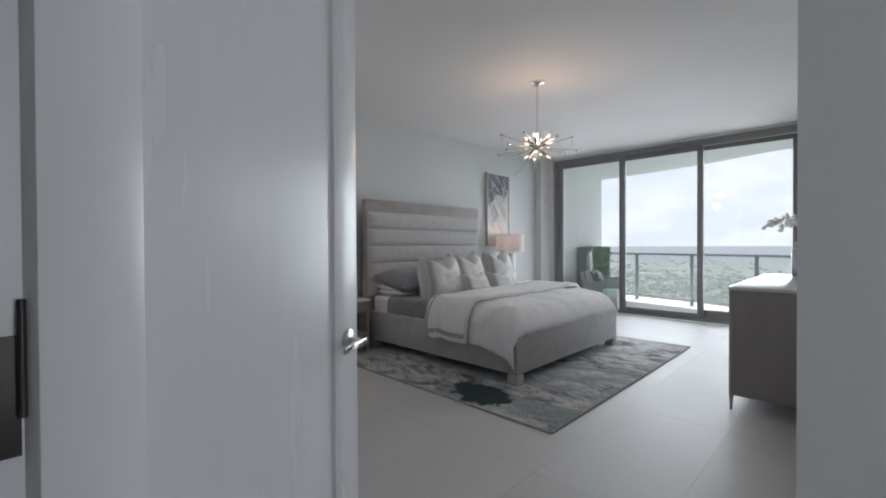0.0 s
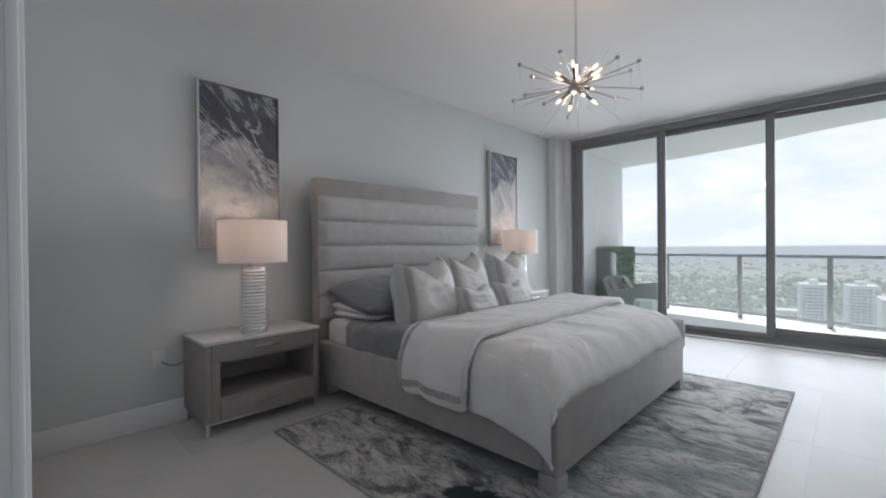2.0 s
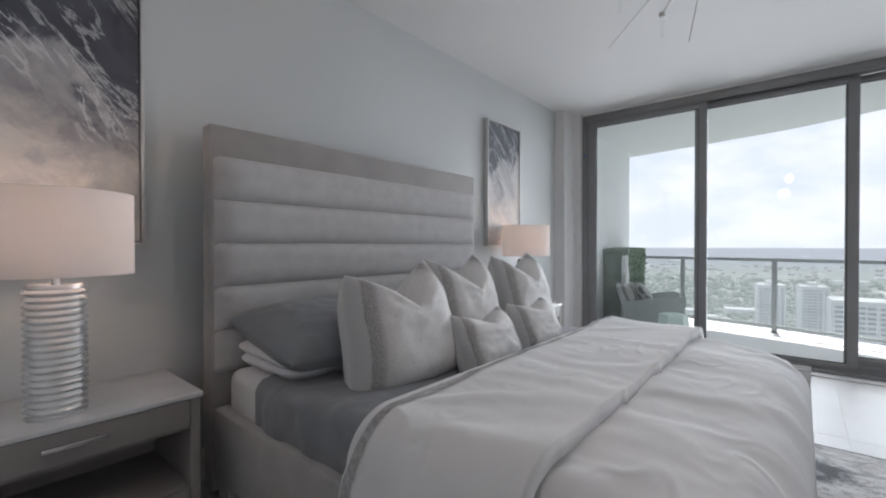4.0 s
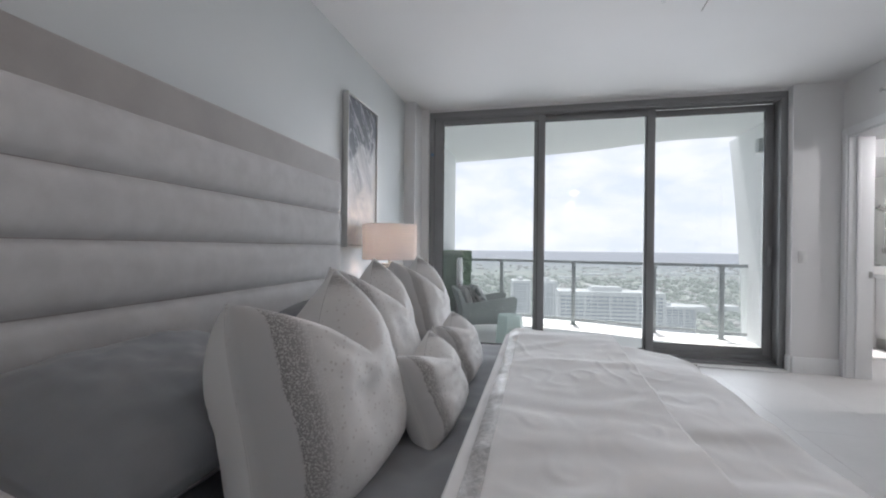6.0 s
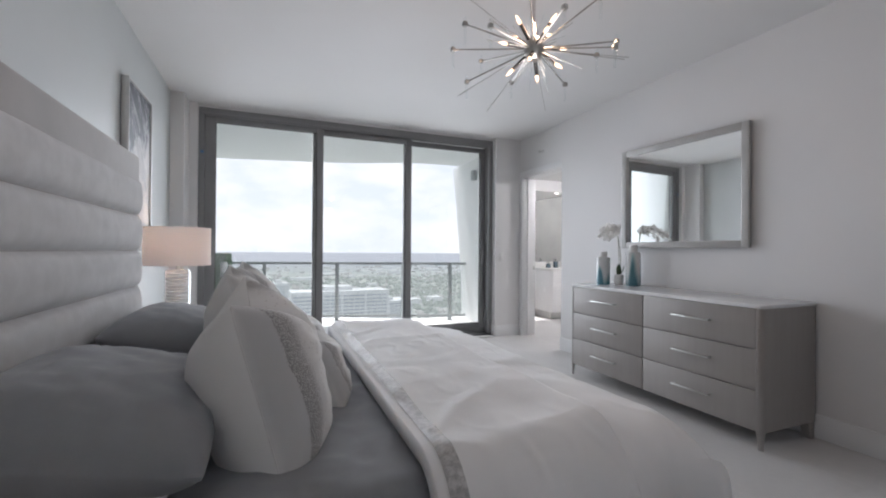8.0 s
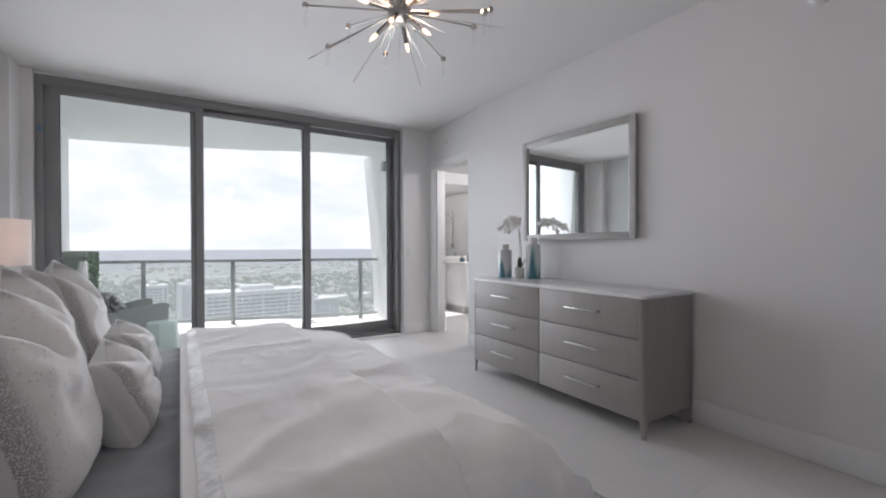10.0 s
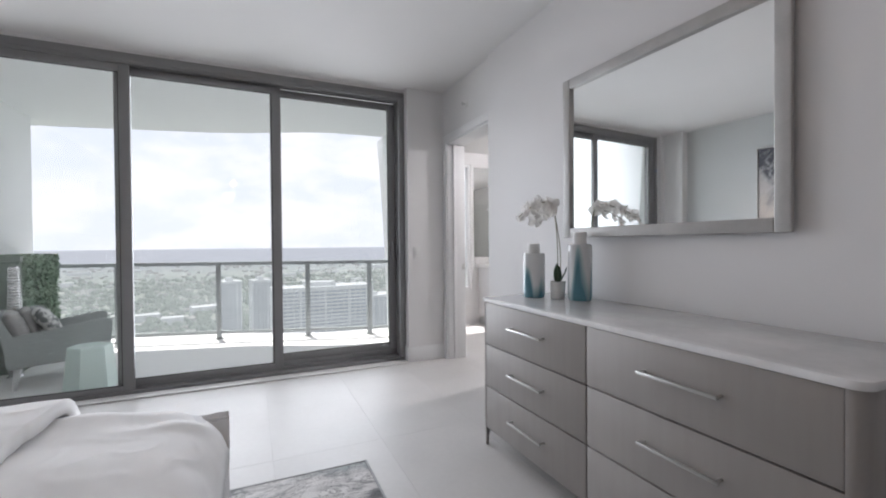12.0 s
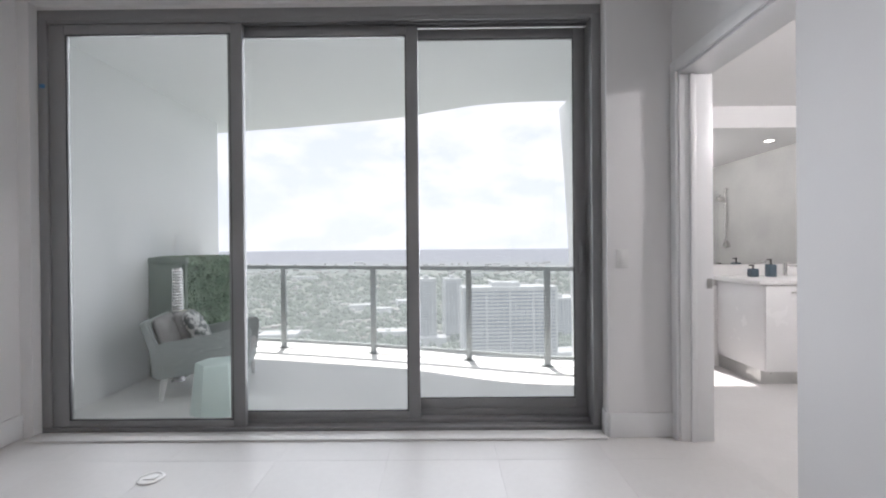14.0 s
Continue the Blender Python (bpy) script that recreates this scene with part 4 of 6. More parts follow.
def pillow_mesh(w, h, d, seed, chop=0.0, ear=0.07, soft=0.0, settle=0.0, crease=0.0, droop=0.0, pinch=0.16, n=36):
    """A stuffed cushion standing in the xz plane, w wide, h high, d thick; chop dents the upper edge."""
    bm = bmesh.new()
    sides, place = [], {}
    for sgn in (1, -1):
        vs = []
        for i in range(n + 1):
            row = []
            for j in range(n + 1):
                u, v = 2 * i / n - 1, 2 * j / n - 1
                x = u * w / 2 * (1 - ear * (1 - v * v) * abs(u) ** 2)
                z = v * h / 2 * (1 - ear * (1 - u * u) * abs(v) ** 2)
                cut = 1 - soft * (u * v) ** 4
                x, z = x * cut, z * cut
                if settle and v < 0:
                    z = v * h / 2 * (1 - settle * 0.2 * abs(u) ** 4)
                t = (max(0.0, 1 - abs(u) ** 3.2) * max(0.0, 1 - abs(v) ** (3.0 if v > 0 or not settle else 5.5))) ** (0.62 if v > 0 or not settle else 0.55)
                y = sgn * (0.004 + d / 2 * t * (1 + 0.10 * noise.noise(Vector((u * 2 + seed, v * 2, sgn * 3)))))
                y += (0.006 if settle else 0.008) * noise.noise(Vector((u * 5 + seed, v * 5, sgn))) * t + (0.002 if settle else 0.007) * abs(noise.noise(Vector((u * 9 + seed, v * 4 + 2 * u, sgn)))) * t
                if settle and v > 0:
                    x *= 1 - pinch * v * v
                    z -= droop * max(0.0, 0.3 - u) * v ** 3
                if crease:
                    k = noise.noise(Vector((u * 2.2 + 3 * v + seed, v * 1.6 - u, sgn)))
                    y -= sgn * crease * max(0.0, 1 - (k / 0.16) ** 2) ** 2 * t
                if chop:
                    c = ((1 - abs(u)) ** 1.15 * max(0.0, v + 0.25) / 1.25) if settle else 0.0
                    z -= chop * c ** 1.4
                    y *= 1 + 0.25 * c
                row.append(bm.verts.new((x, y, z + h / 2)))
                place[row[-1]] = (i / n + (2.0 if sgn > 0 else 0.0), j / n)
            vs.append(row)
        sides.append(vs)
        for i in range(n):
            for j in range(n):
                f = (vs[i][j], vs[i + 1][j], vs[i + 1][j + 1], vs[i][j + 1])
                bm.faces.new(f if sgn < 0 else tuple(reversed(f)))
    a, b = sides
    edge = [(i, 0) for i in range(n)] + [(n, j) for j in range(n)] + [(i, n) for i in range(n, 0, -1)] + [(0, j) for j in range(n, 0, -1)]
    for (i, j), (k, l) in zip(edge, edge[1:] + edge[:1]):
        bm.faces.new((a[i][j], a[k][l], b[k][l], b[i][j]))
    bmesh.ops.recalc_face_normals(bm, faces=bm.faces)
    uv = bm.loops.layers.uv.new("cloth")
    for f in bm.faces:
        for lp in f.loops:
            lp[uv].uv = place[lp.vert]
    return bm


def pillow(name, m, w, h, d, seed, material, label, chop=0.0, group="", ear=0.07, soft=0.12, settle=0.0, crease=0.006, droop=0.0, pinch=0.16):
    ob = part(name, pillow_mesh(w, h, d, seed, chop, ear, soft, settle, crease, droop, pinch), material)
    for p in ob.data.polygons:
        p.use_smooth = True
    ob.matrix_world = m
    return tagged(ob, label, "pillow", group)


# sleeping pillows lie flat against the headboard: two white ones below, slate above
for y, s in ((3.185, 1.0), (4.265, 5.0)):
    pillow("pillow", pose(-3.275, y, 0.628, -90, 0, 90), 0.72, 0.51, 0.12, s, M_SHEET, "white cotton sleeping pillow lying flat on the mattress", group="sleeping pillows")
    pillow("pillow", pose(-3.275, y - 0.01, 0.662, -87, 0, 90.8), 0.72, 0.51, 0.11, s + 1, M_SHEET, "white cotton sleeping pillow lying on another one", group="sleeping pillows")
    pillow("pillow", pose(-3.20, y - 0.025, 0.695, -78, 0, 90), 0.76, 0.56, 0.24, s + 2, M_BLUE, "slate blue sleeping pillow on top of white ones", group="sleeping pillows", crease=0.003, soft=0.06)
# three large cushions lean on them, two small ones stand in front
for x, y, z, yaw, lean, s in ((-3.035, 3.24, 0.545, 87, -16, 1.5), (-3.11, 3.79, 0.590, 93, -16, 4.0), (-3.10, 4.385, 0.592, 90, -16, 7.5)):
    pillow("cushion", pose(x, y, z, lean, 0, yaw), 0.59 if s < 2 else 0.58, 0.55 if s < 2 else 0.525, 0.33 if s < 2 else 0.27, s, M_CUSHION, "large ivory cushion with grey sequin bands and dented top", 0.20, "large cushions", 0.12, 0.0, 0.16, 0.0, droop=0.04 if s < 2 else 0.015, pinch=0.23)
for x, y, yaw, s in ((-2.845, 3.61, 91, 11.0), (-2.86, 4.10, 91, 14.0)):
    pillow("cushion", pose(x, y, 0.582, -24, 0, yaw), 0.47, 0.275, 0.17, s, M_CUSHION, "small oblong ivory cushion with grey sequin bands", 0.06, "small cushions", 0.10, 0.0, 0.15, 0.0)


def rug():
    r = thing("rug", pose(-2.235, 3.690, 0.0), "abstract grey area rug with a deep teal patch", "rug")
    part("rug_field", box(-1.123, -1.483, 0.001, 1.123, 1.483, 0.011, 0.003), M_RUG, r)
    bm = bmesh.new()
    for a in ((-1.135, -1.495, 1.135, -1.483), (-1.135, 1.483, 1.135, 1.495), (-1.135, -1.483, -1.123, 1.483), (1.123, -1.483, 1.135, 1.483)):
        add_box(bm, a[0], a[1], 0.0005, a[2], a[3], 0.012, 0.002)
    part("binding", bm, M_RUGEDGE, r, "pale bound edge")


rug()

# ---- bedside ----
def nightstand(y0, group):
    n = thing("nightstand", pose(XW + 0.012, y0, 0), "grey oak nightstand with marble top and an open shelf", "nightstand", group)
    w, d, z0, z1 = 0.745, 0.435, 0.085, 0.556
    part("side_panel", box(0, 0.0, z0, d, 0.035, z1, 0.004), M_WOOD, n)
    part("side_panel", box(0, w - 0.035, z0, d, w, z1, 0.004), M_WOOD, n)
    part("back_panel", box(0, 0.036, z0, 0.012, w - 0.036, z1), M_WOOD, n)
    part("bottom_panel", box(0.013, 0.036, z0, d - 0.014, w - 0.036, z0 + 0.02), M_WOOD, n)
    part("shelf", box(0.013, 0.036, 0.205, d - 0.014, w - 0.036, 0.225), M_WOOD, n)
    part("top_rail", box(0.013, 0.036, 0.435, d - 0.014, w - 0.036, 0.450), M_WOOD, n)
    for a, b in ((0.453, z1 - 0.002), (z0 + 0.004, 0.212)):
        dr = part("drawer", box(d - 0.013, 0.088 if a < 0.3 else 0.038, a, d + 0.003, w - 0.038, b, 0.002), M_WOOD, n)
        zc = (a + b) / 2 + 0.008
        bm = bmesh.new()
        add_box(bm, d + 0.022, w / 2 - 0.085, zc - 0.007, d + 0.031, w / 2 + 0.085, zc + 0.007, 0.002)
        for s in (-0.055, 0.055):
            add_rod(bm, (d + 0.002, w / 2 + s, zc), (d + 0.024, w / 2 + s, zc), 0.004)
        part("handle", bm, M_CHROME, dr, "chrome bar handle")
    part("front_stile", box(d - 0.013, 0.036, z0, d + 0.002, 0.086, 0.452, 0.002), M_WOOD, n)
    part("marble_top", box(-0.004, -0.008, z1, d + 0.012, w + 0.008, z1 + 0.022, 0.006, 3), M_MARBLE, n, "white veined marble top")
    bm = bmesh.new()
    add_box(bm, 0.01, 0.01, z0 - 0.014, d - 0.004, w - 0.01, z0 - 0.0005, 0.002)
    part("base_frame", bm, M_SATIN, n)
    for x, y in ((0.02, 0.02), (d - 0.022, 0.02), (0.02, w - 0.02), (d - 0.022, w - 0.02)):
        part("leg", box(x - 0.009, y - 0.009, 0.0, x + 0.009, y + 0.009, z0 - 0.0142, 0.001), M_SATIN, n, "brushed steel foot")
    return n


nightstand(1.872, "nightstands beside the bed")
nightstand(5.105, "nightstands beside the bed")


def table_lamp(x, y, z, label):
    l = thing("table_lamp", pose(x, y, z), label, "lamp", "lamps beside the bed")
    prof = [(0.0, 0.0), (0.081, 0.0), (0.083, 0.012)]
    for k in range(18):
        a = 0.016 + k * 0.0226
        prof += [(0.077, a), (0.0835, a + 0.006), (0.0855, a + 0.011), (0.0835, a + 0.016), (0.077, a + 0.022)]
    prof += [(0.078, 0.43), (0.074, 0.438), (0.0, 0.438)]
    part("body", lathe(prof, 48), M_RIBBED, l, "silver ribbed ceramic column")
    part("neck", rod((0, 0, 0.438), (0, 0, 0.56), 0.011), M_SATIN, l)
    shade = lathe([(0.216, 0.468), (0.216, 0.746), (0.212, 0.746), (0.212, 0.468), (0.216, 0.468)], 64, closed=True)
    sh = part("shade", shade, M_LAMPSHADE, l, "white drum shade, lit from within")
    bm = bmesh.new()
    for k in range(3):
        a = k * math.tau / 3
        add_rod(bm, (0.011 * math.cos(a), 0.011 * math.sin(a), 0.730), (0.213 * math.cos(a), 0.213 * math.sin(a), 0.730), 0.002, seg=6)
    part("spider", bm, M_SATIN, l)
    part("socket", rod((0, 0, 0.56), (0, 0, 0.60), 0.018), M_SATIN, l)
    part("harp_rod", rod((0.03, 0, 0.56), (0.03, 0, 0.730), 0.0025, seg=6), M_SATIN, l)
    part("finial", lathe([(0.0, 0.727), (0.008, 0.730), (0.009, 0.750), (0.004, 0.757), (0.0, 0.775)], 16), M_SATIN, l)
    part("bulb", lathe([(0.0, 0.60), (0.014, 0.605), (0.030, 0.645), (0.024, 0.68), (0.0, 0.695)], 20), M_LAMPBULB, l, "warm glowing bulb")
    return l


M_RIBBED = mat("silver_glazed_ceramic", (0.86, 0.86, 0.86), (0.78, 0.78, 0.78), rough=0.24, metal=0.7, scale=5, fine=30, bump=0.0)
M_LAMPBULB = glow("warm_lamp_bulb", (1.0, 0.66, 0.38), 26.0)
M_LAMPSHADE = bpy.data.materials.new("translucent_linen")
M_LAMPSHADE.use_nodes = True
lt = M_LAMPSHADE.node_tree
lt.nodes.remove(lt.nodes["Principled BSDF"])
l_dif, l_tra, l_mix = lt.nodes.new("ShaderNodeBsdfDiffuse"), lt.nodes.new("ShaderNodeBsdfTranslucent"), lt.nodes.new("ShaderNodeMixShader")
l_dif.inputs["Color"].default_value = (0.86, 0.84, 0.83, 1)
l_tra.inputs["Color"].default_value = (0.86, 0.82, 0.80, 1)
l_mix.inputs[0].default_value = 0.45
l_noise = noise_node(lt, 350, 2)
l_bump = lt.nodes.new("ShaderNodeBump")
l_bump.inputs["Strength"].default_value, l_bump.inputs["Distance"].default_value = 0.2, 0.0008
lt.links.new(l_noise.outputs["Fac"], l_bump.inputs["Height"])
lt.links.new(l_bump.outputs["Normal"], l_dif.inputs["Normal"])
lt.links.new(l_dif.outputs[0], l_mix.inputs[1])
lt.links.new(l_tra.outputs[0], l_mix.inputs[2])
lt.links.new(l_mix.outputs[0], lt.nodes["Material Output"].inputs["Surface"])

table_lamp(-3.69, 2.215, 0.578, "table lamp with ribbed silver base, lit, on the nightstand")
table_lamp(-3.725, 5.455, 0.578, "table lamp with ribbed silver base on the far nightstand")


def picture(y0, y1, z0, z1, material, label):
    p = thing("painting", pose(XW + 0.004, (y0 + y1) / 2, (z0 + z1) / 2), label, "painting", "paintings over the nightstands")
    w, h = (y1 - y0) / 2, (z1 - z0) / 2
    part("canvas", box(0.004, -w + 0.018, -h + 0.018, 0.032, w - 0.018, h - 0.018), material, p)
    for name, a in (("frame_side", (-w, -h, -w + 0.013, h)), ("frame_side", (w - 0.013, -h, w, h)), ("frame_top", (-w + 0.0131, h - 0.013, w - 0.0131, h)), ("frame_bottom", (-w + 0.0131, -h, w - 0.0131, -h + 0.013))):
        part(name, box(0.0, a[0], a[1], 0.044, a[2], a[3], 0.002), M_SILVERLIGHT, p, "slim champagne silver frame")
    part("backing", box(0.0, -w + 0.0135, -h + 0.0135, 0.003, w - 0.0135, h - 0.0135), M_SLOT, p)
    return p


M_SILVERLIGHT = mat("champagne_silver", (0.66, 0.655, 0.64), (0.60, 0.595, 0.58), rough=0.35, metal=0.4, scale=9, fine=120, bump=0.05)
picture(1.965, 2.542, 1.145, 2.304, M_ARTA, "abstract painting of slate water and cream foam in silver frame")
picture(5.185, 5.775, 1.141, 2.312, M_ARTB, "abstract painting of a blue coast in silver frame")

# ---- dresser side ----
def dresser():
    d = thing("dresser", pose(0, 0, 0), "grey oak six-drawer dresser with white marble top against wall", "dresser")
    x0, x1, y0, y1, z0, z1 = -0.420, XE - 0.020, 3.400, 5.108, 0.105, 0.836
    r = 0.035
    def outline(g, n=8):
        pts = [(x1, y0 - g), (x1, y1 + g)]
        for k in range(n + 1):
            a = math.pi / 2 + k / n * math.pi / 2
            pts.append((x0 + r + (r + g) * math.cos(a), y1 - r + (r + g) * math.sin(a)))
        for k in range(n + 1):
            a = math.pi + k / n * math.pi / 2
            pts.append((x0 + r + (r + g) * math.cos(a), y0 + r + (r + g) * math.sin(a)))
        return pts
    part("carcass", box(x0 + 0.022, y0 + 0.06, z0, x1, y1 - 0.06, z1 - 0.001, 0.002), M_WOOD, d)
    part("side_panel", box(x0 + r, y0, z0, x1, y0 + 0.0595, z1 - 0.001, 0.004), M_WOOD, d)
    part("side_panel", box(x0 + r, y1 - 0.0595, z0, x1, y1, z1 - 0.001, 0.004), M_WOOD, d)
    part("marble_top", extrude_outline(outline(0.006), z1, z1 + 0.024, 0.004), M_MARBLE, d, "white veined marble top")
    # rounded corner posts run down into tapered feet
    for yc, s in ((y0 + r, -1), (y1 - r, 1)):
        bm = bmesh.new()
        rings = []
        for z, k, q in ((0.0, 0.42, 0.62), (0.06, 0.55, 0.72), (0.10, 0.85, 0.9), (0.125, 1.0, 1.0), (z1 - 0.001, 1.0, 1.0)):
            ring = [(x0 + r * 0.98, yc + s * r), ]
            for i in range(9):
                a = (math.pi / 2 + i / 8 * math.pi / 2) if s > 0 else (math.pi * 1.5 - i / 8 * math.pi / 2)
                ring.append((x0 + r + r * math.cos(a), yc + r * math.sin(a)))
            ring += [(x0, yc - s * 0.004), (x0 + r, yc - s * 0.004)]
            px, py = x0 + 0.012, yc + s * (r - 0.012)
            rings.append([bm.verts.new((px + (x - px) * k, py + (y - py) * q, z)) for x, y in ring])
        n = len(rings[0])
        for a, b in zip(rings, rings[1:]):
            for k in range(n):
                bm.faces.new((a[k], a[(k + 1) % n], b[(k + 1) % n], b[k]))
        bm.faces.new(rings[0])
        bm.faces.new(rings[-1])
        bmesh.ops.recalc_face_normals(bm, faces=bm.faces)
        part("corner_post", bm, M_WOOD, d)
    for ya, yb in ((y0, y0 + 0.05), (y1 - 0.05, y1)):
        bm = bmesh.new()
        add_box(bm, x1 - 0.07, ya, 0.0, x1 - 0.01, yb, z0 - 0.001, 0.004)
        for v in bm.verts:
            if v.co.z < 0.05:
                v.co.x += (x1 - 0.02 - v.co.x) * 0.4
        part("back_leg", bm, M_WOOD, d)
    ym = 4.262
    cols = ((y0 + r + 0.006, ym - 0.004), (ym + 0.004, y1 - r - 0.006))
    hz = (z1 - z0) / 3
    for a, b in cols:
        for k in range(3):
            c0, c1 = z0 + k * hz + (0.004 if k else 0.002), z0 + (k + 1) * hz - 0.002
            dr = part("drawer", box(x0 + 0.001, a, c0, x0 + 0.0215, b, c1, 0.0025), M_WOOD, d)
            yc, zc = (a + b) / 2, (c0 + c1) / 2 + 0.012
            bm = bmesh.new()
            add_box(bm, x0 - 0.034, yc - 0.14, zc - 0.005, x0 - 0.024, yc + 0.14, zc + 0.005, 0.002)
            for s in (-0.13, 0.13):
                add_rod(bm, (x0 + 0.002, yc + s, zc), (x0 - 0.026, yc + s, zc), 0.005)
            part("handle", bm, M_SATIN, dr, "brushed steel bar handle")
    return d


dresser()
DTOP = 0.8605


def wall_mirror():
    m = thing("wall_mirror", pose(XE - 0.033, 4.362, 1.663, 0, 0, 2.2), "large rectangular mirror in a silver-grey frame above the dresser", "mirror")
    w, h, f = 0.572, 0.459, 0.055
    part("glass", box(-0.016, -w + f - 0.004, -h + f - 0.004, -0.012, w - f + 0.004, h - f + 0.004), M_MIRROR, m, "mirror glass", smooth=False)
    part("backing", box(-0.0115, -w + 0.01, -h + 0.01, 0.0, w - 0.01, h - 0.01), M_SLOT, m)
    part("hanger", box(0.0005, 0.30, -0.2, 0.013, 0.40, 0.2, 0.001), M_SLOT, m)
    def bar(name, a, b, c, e):
        part(name, box(-0.035, a, b, -0.0117, c, e, 0.005, 3), M_SILVERFRAME, m)
    bar("frame_side", -w, -h, -w + f, h)
    bar("frame_side", w - f, -h, w, h)
    bar("frame_top", -w + f + 0.0002, h - f, w - f - 0.0002, h)
    bar("frame_bottom", -w + f + 0.0002, -h, w - f - 0.0002, -h + f)
    return m


wall_mirror()


def vase(x, y, r, h, seed, label):
    v = thing("vase", pose(x, y, DTOP, 0, 0, seed), label, "vase", "glass vases on the dresser")
    body = lathe([(0.0, 0.0), (r * 0.9, 0.0), (r * 0.98, 0.008), (r, 0.03), (r, h * 0.80), (r * 0.96, h * 0.815), (r * 0.84, h * 0.825), (r * 0.80, h * 0.822), (r * 0.95, h * 0.78), (r * 0.95, 0.02), (0.0, 0.015)], 48)
    part("body", body, M_SWIRL, v, "white glass swirled with teal")
    part("neck", lathe([(r * 0.56, h * 0.822), (r * 0.56, h), (r * 0.51, h), (r * 0.51, h * 0.822)], 40), M_CERAMIC, v, "white cylindrical neck")
    return v


vase(-0.150, 4.970, 0.063, 0.31, 40, "cylindrical glass vase with teal swirl and white neck on dresser")
vase(-0.015, 4.738, 0.064, 0.37, 155, "taller glass vase with teal swirl and white neck on dresser")


def petal(bm, m, l, w):
    def fn(u, v):
        a = (v - 0.5) * 2
        s = math.sin(math.pi * min(1, u * 0.92 + 0.06)) ** 0.7
        return m @ Vector((u * l, a * w * s / 2, 0.012 * u * u - 0.010 * a * a))
    grid(5, 4, fn, bm)


def orchid():
    o = thing("orchid", pose(-0.075, 4.850, DTOP), "white potted orchid with two arching stems on the dresser", "plant")
    pot = part("pot", lathe([(0.0, 0.0), (0.034, 0.0), (0.038, 0.006), (0.043, 0.095), (0.041, 0.097), (0.038, 0.09), (0.036, 0.02), (0.0, 0.018)], 36), M_CERAMIC, o, "white ceramic pot")
    part("moss", lathe([(0.0, 0.084), (0.02, 0.087), (0.0375, 0.082), (0.0, 0.080)], 20), M_HEDGEBASE, pot)
    for k, (a, l, up) in enumerate(((60, 0.10, 75), (200, 0.11, 70), (320, 0.10, 45), (130, 0.08, 60))):
        bm = bmesh.new()
        m = pose(0, 0, 0.082, 0, -up, a)
        def fn(u, v):
            t = (v - 0.5) * 2
            return m @ Vector((u * l, t * 0.022 * math.sin(math.pi * min(1, u * 0.9 + 0.09)) ** 0.7, 0.03 * u * u + 0.006 * t * t))
        grid(8, 4, fn, bm)
        lf = part("leaf", bm, M_LEAF, o)
        sd = lf.modifiers.new("thickness", "SOLIDIFY")
        sd.thickness = 0.002
    rnd = random.Random(4)
    reach = Vector((-0.95, -0.30, 0.0))
    for side, (lean, apex, far) in enumerate(((0.0, 0.525, 0.33), (0.012, 0.50, 0.20))):
        side_step = Vector((0.75, -0.66, 0.0)) * (0.018 if side else -0.004)
        ctrl = [Vector((0.004, 0.003, 0.08)) + side_step * 0.3, Vector((0.012, 0.0, 0.24)) + side_step, Vector((-0.004 - lean, 0.01, apex - 0.03)) + side_step * 0.3]
        ctrl += [reach * far * f + Vector((-0.01, 0.008, apex - fall * far)) + side_step * 0.2 for f, fall in ((0.12, -0.08), (0.45, -0.02), (0.75, 0.08), (1.0, 0.24))]
        ctrl = [tuple(c) for c in ctrl]
        cv = bpy.data.curves.new("stem", "CURVE")
        cv.dimensions, cv.bevel_depth, cv.bevel_resolution = "3D", 0.0026, 2
        sp = cv.splines.new("NURBS")
        sp.points.add(len(ctrl) - 1)
        for q, c in zip(sp.points, ctrl):
            q.co = (*c, 1)
        sp.use_endpoint_u, sp.order_u = True, 4
        st = new("stem", cv)
        st.parent = o
        cv.materials.append(M_STEM)
        pts = [Vector(c) for c in ctrl]
        for k in range(9 if not side else 4):
            f = 2.7 + k / (8 if not side else 3) * 3.28
            i = min(int(f), len(pts) - 2)
            p = pts[i].lerp(pts[i + 1], f - i) + Vector((rnd.uniform(-0.012, 0.012), rnd.uniform(-0.012, 0.012), rnd.uniform(-0.02, 0.01)))
            bm = bmesh.new()
            face = pose(p.x, p.y, p.z, rnd.uniform(55, 95), rnd.uniform(-25, 25), rnd.choice((-125, -40)) + rnd.uniform(-28, 28))
            size = 0.046 if k < 7 else 0.025
            for j in range(5):
                petal(bm, face @ pose(0, 0, 0, 0, -12, 72 * j + 18), size, size * (1.15 if j in (0, 2) else 0.8))
            bmesh.ops.create_icosphere(bm, subdivisions=1, radius=0.006, matrix=face @ pose(0.0, 0, 0.006))
            part("flower", bm, M_PETAL, o)
    return o


orchid()


M_NICKEL = mat("brushed_nickel", (0.50, 0.485, 0.46), (0.42, 0.41, 0.39), rough=0.32, metal=1.0, scale=6, fine=120, bump=0.0)


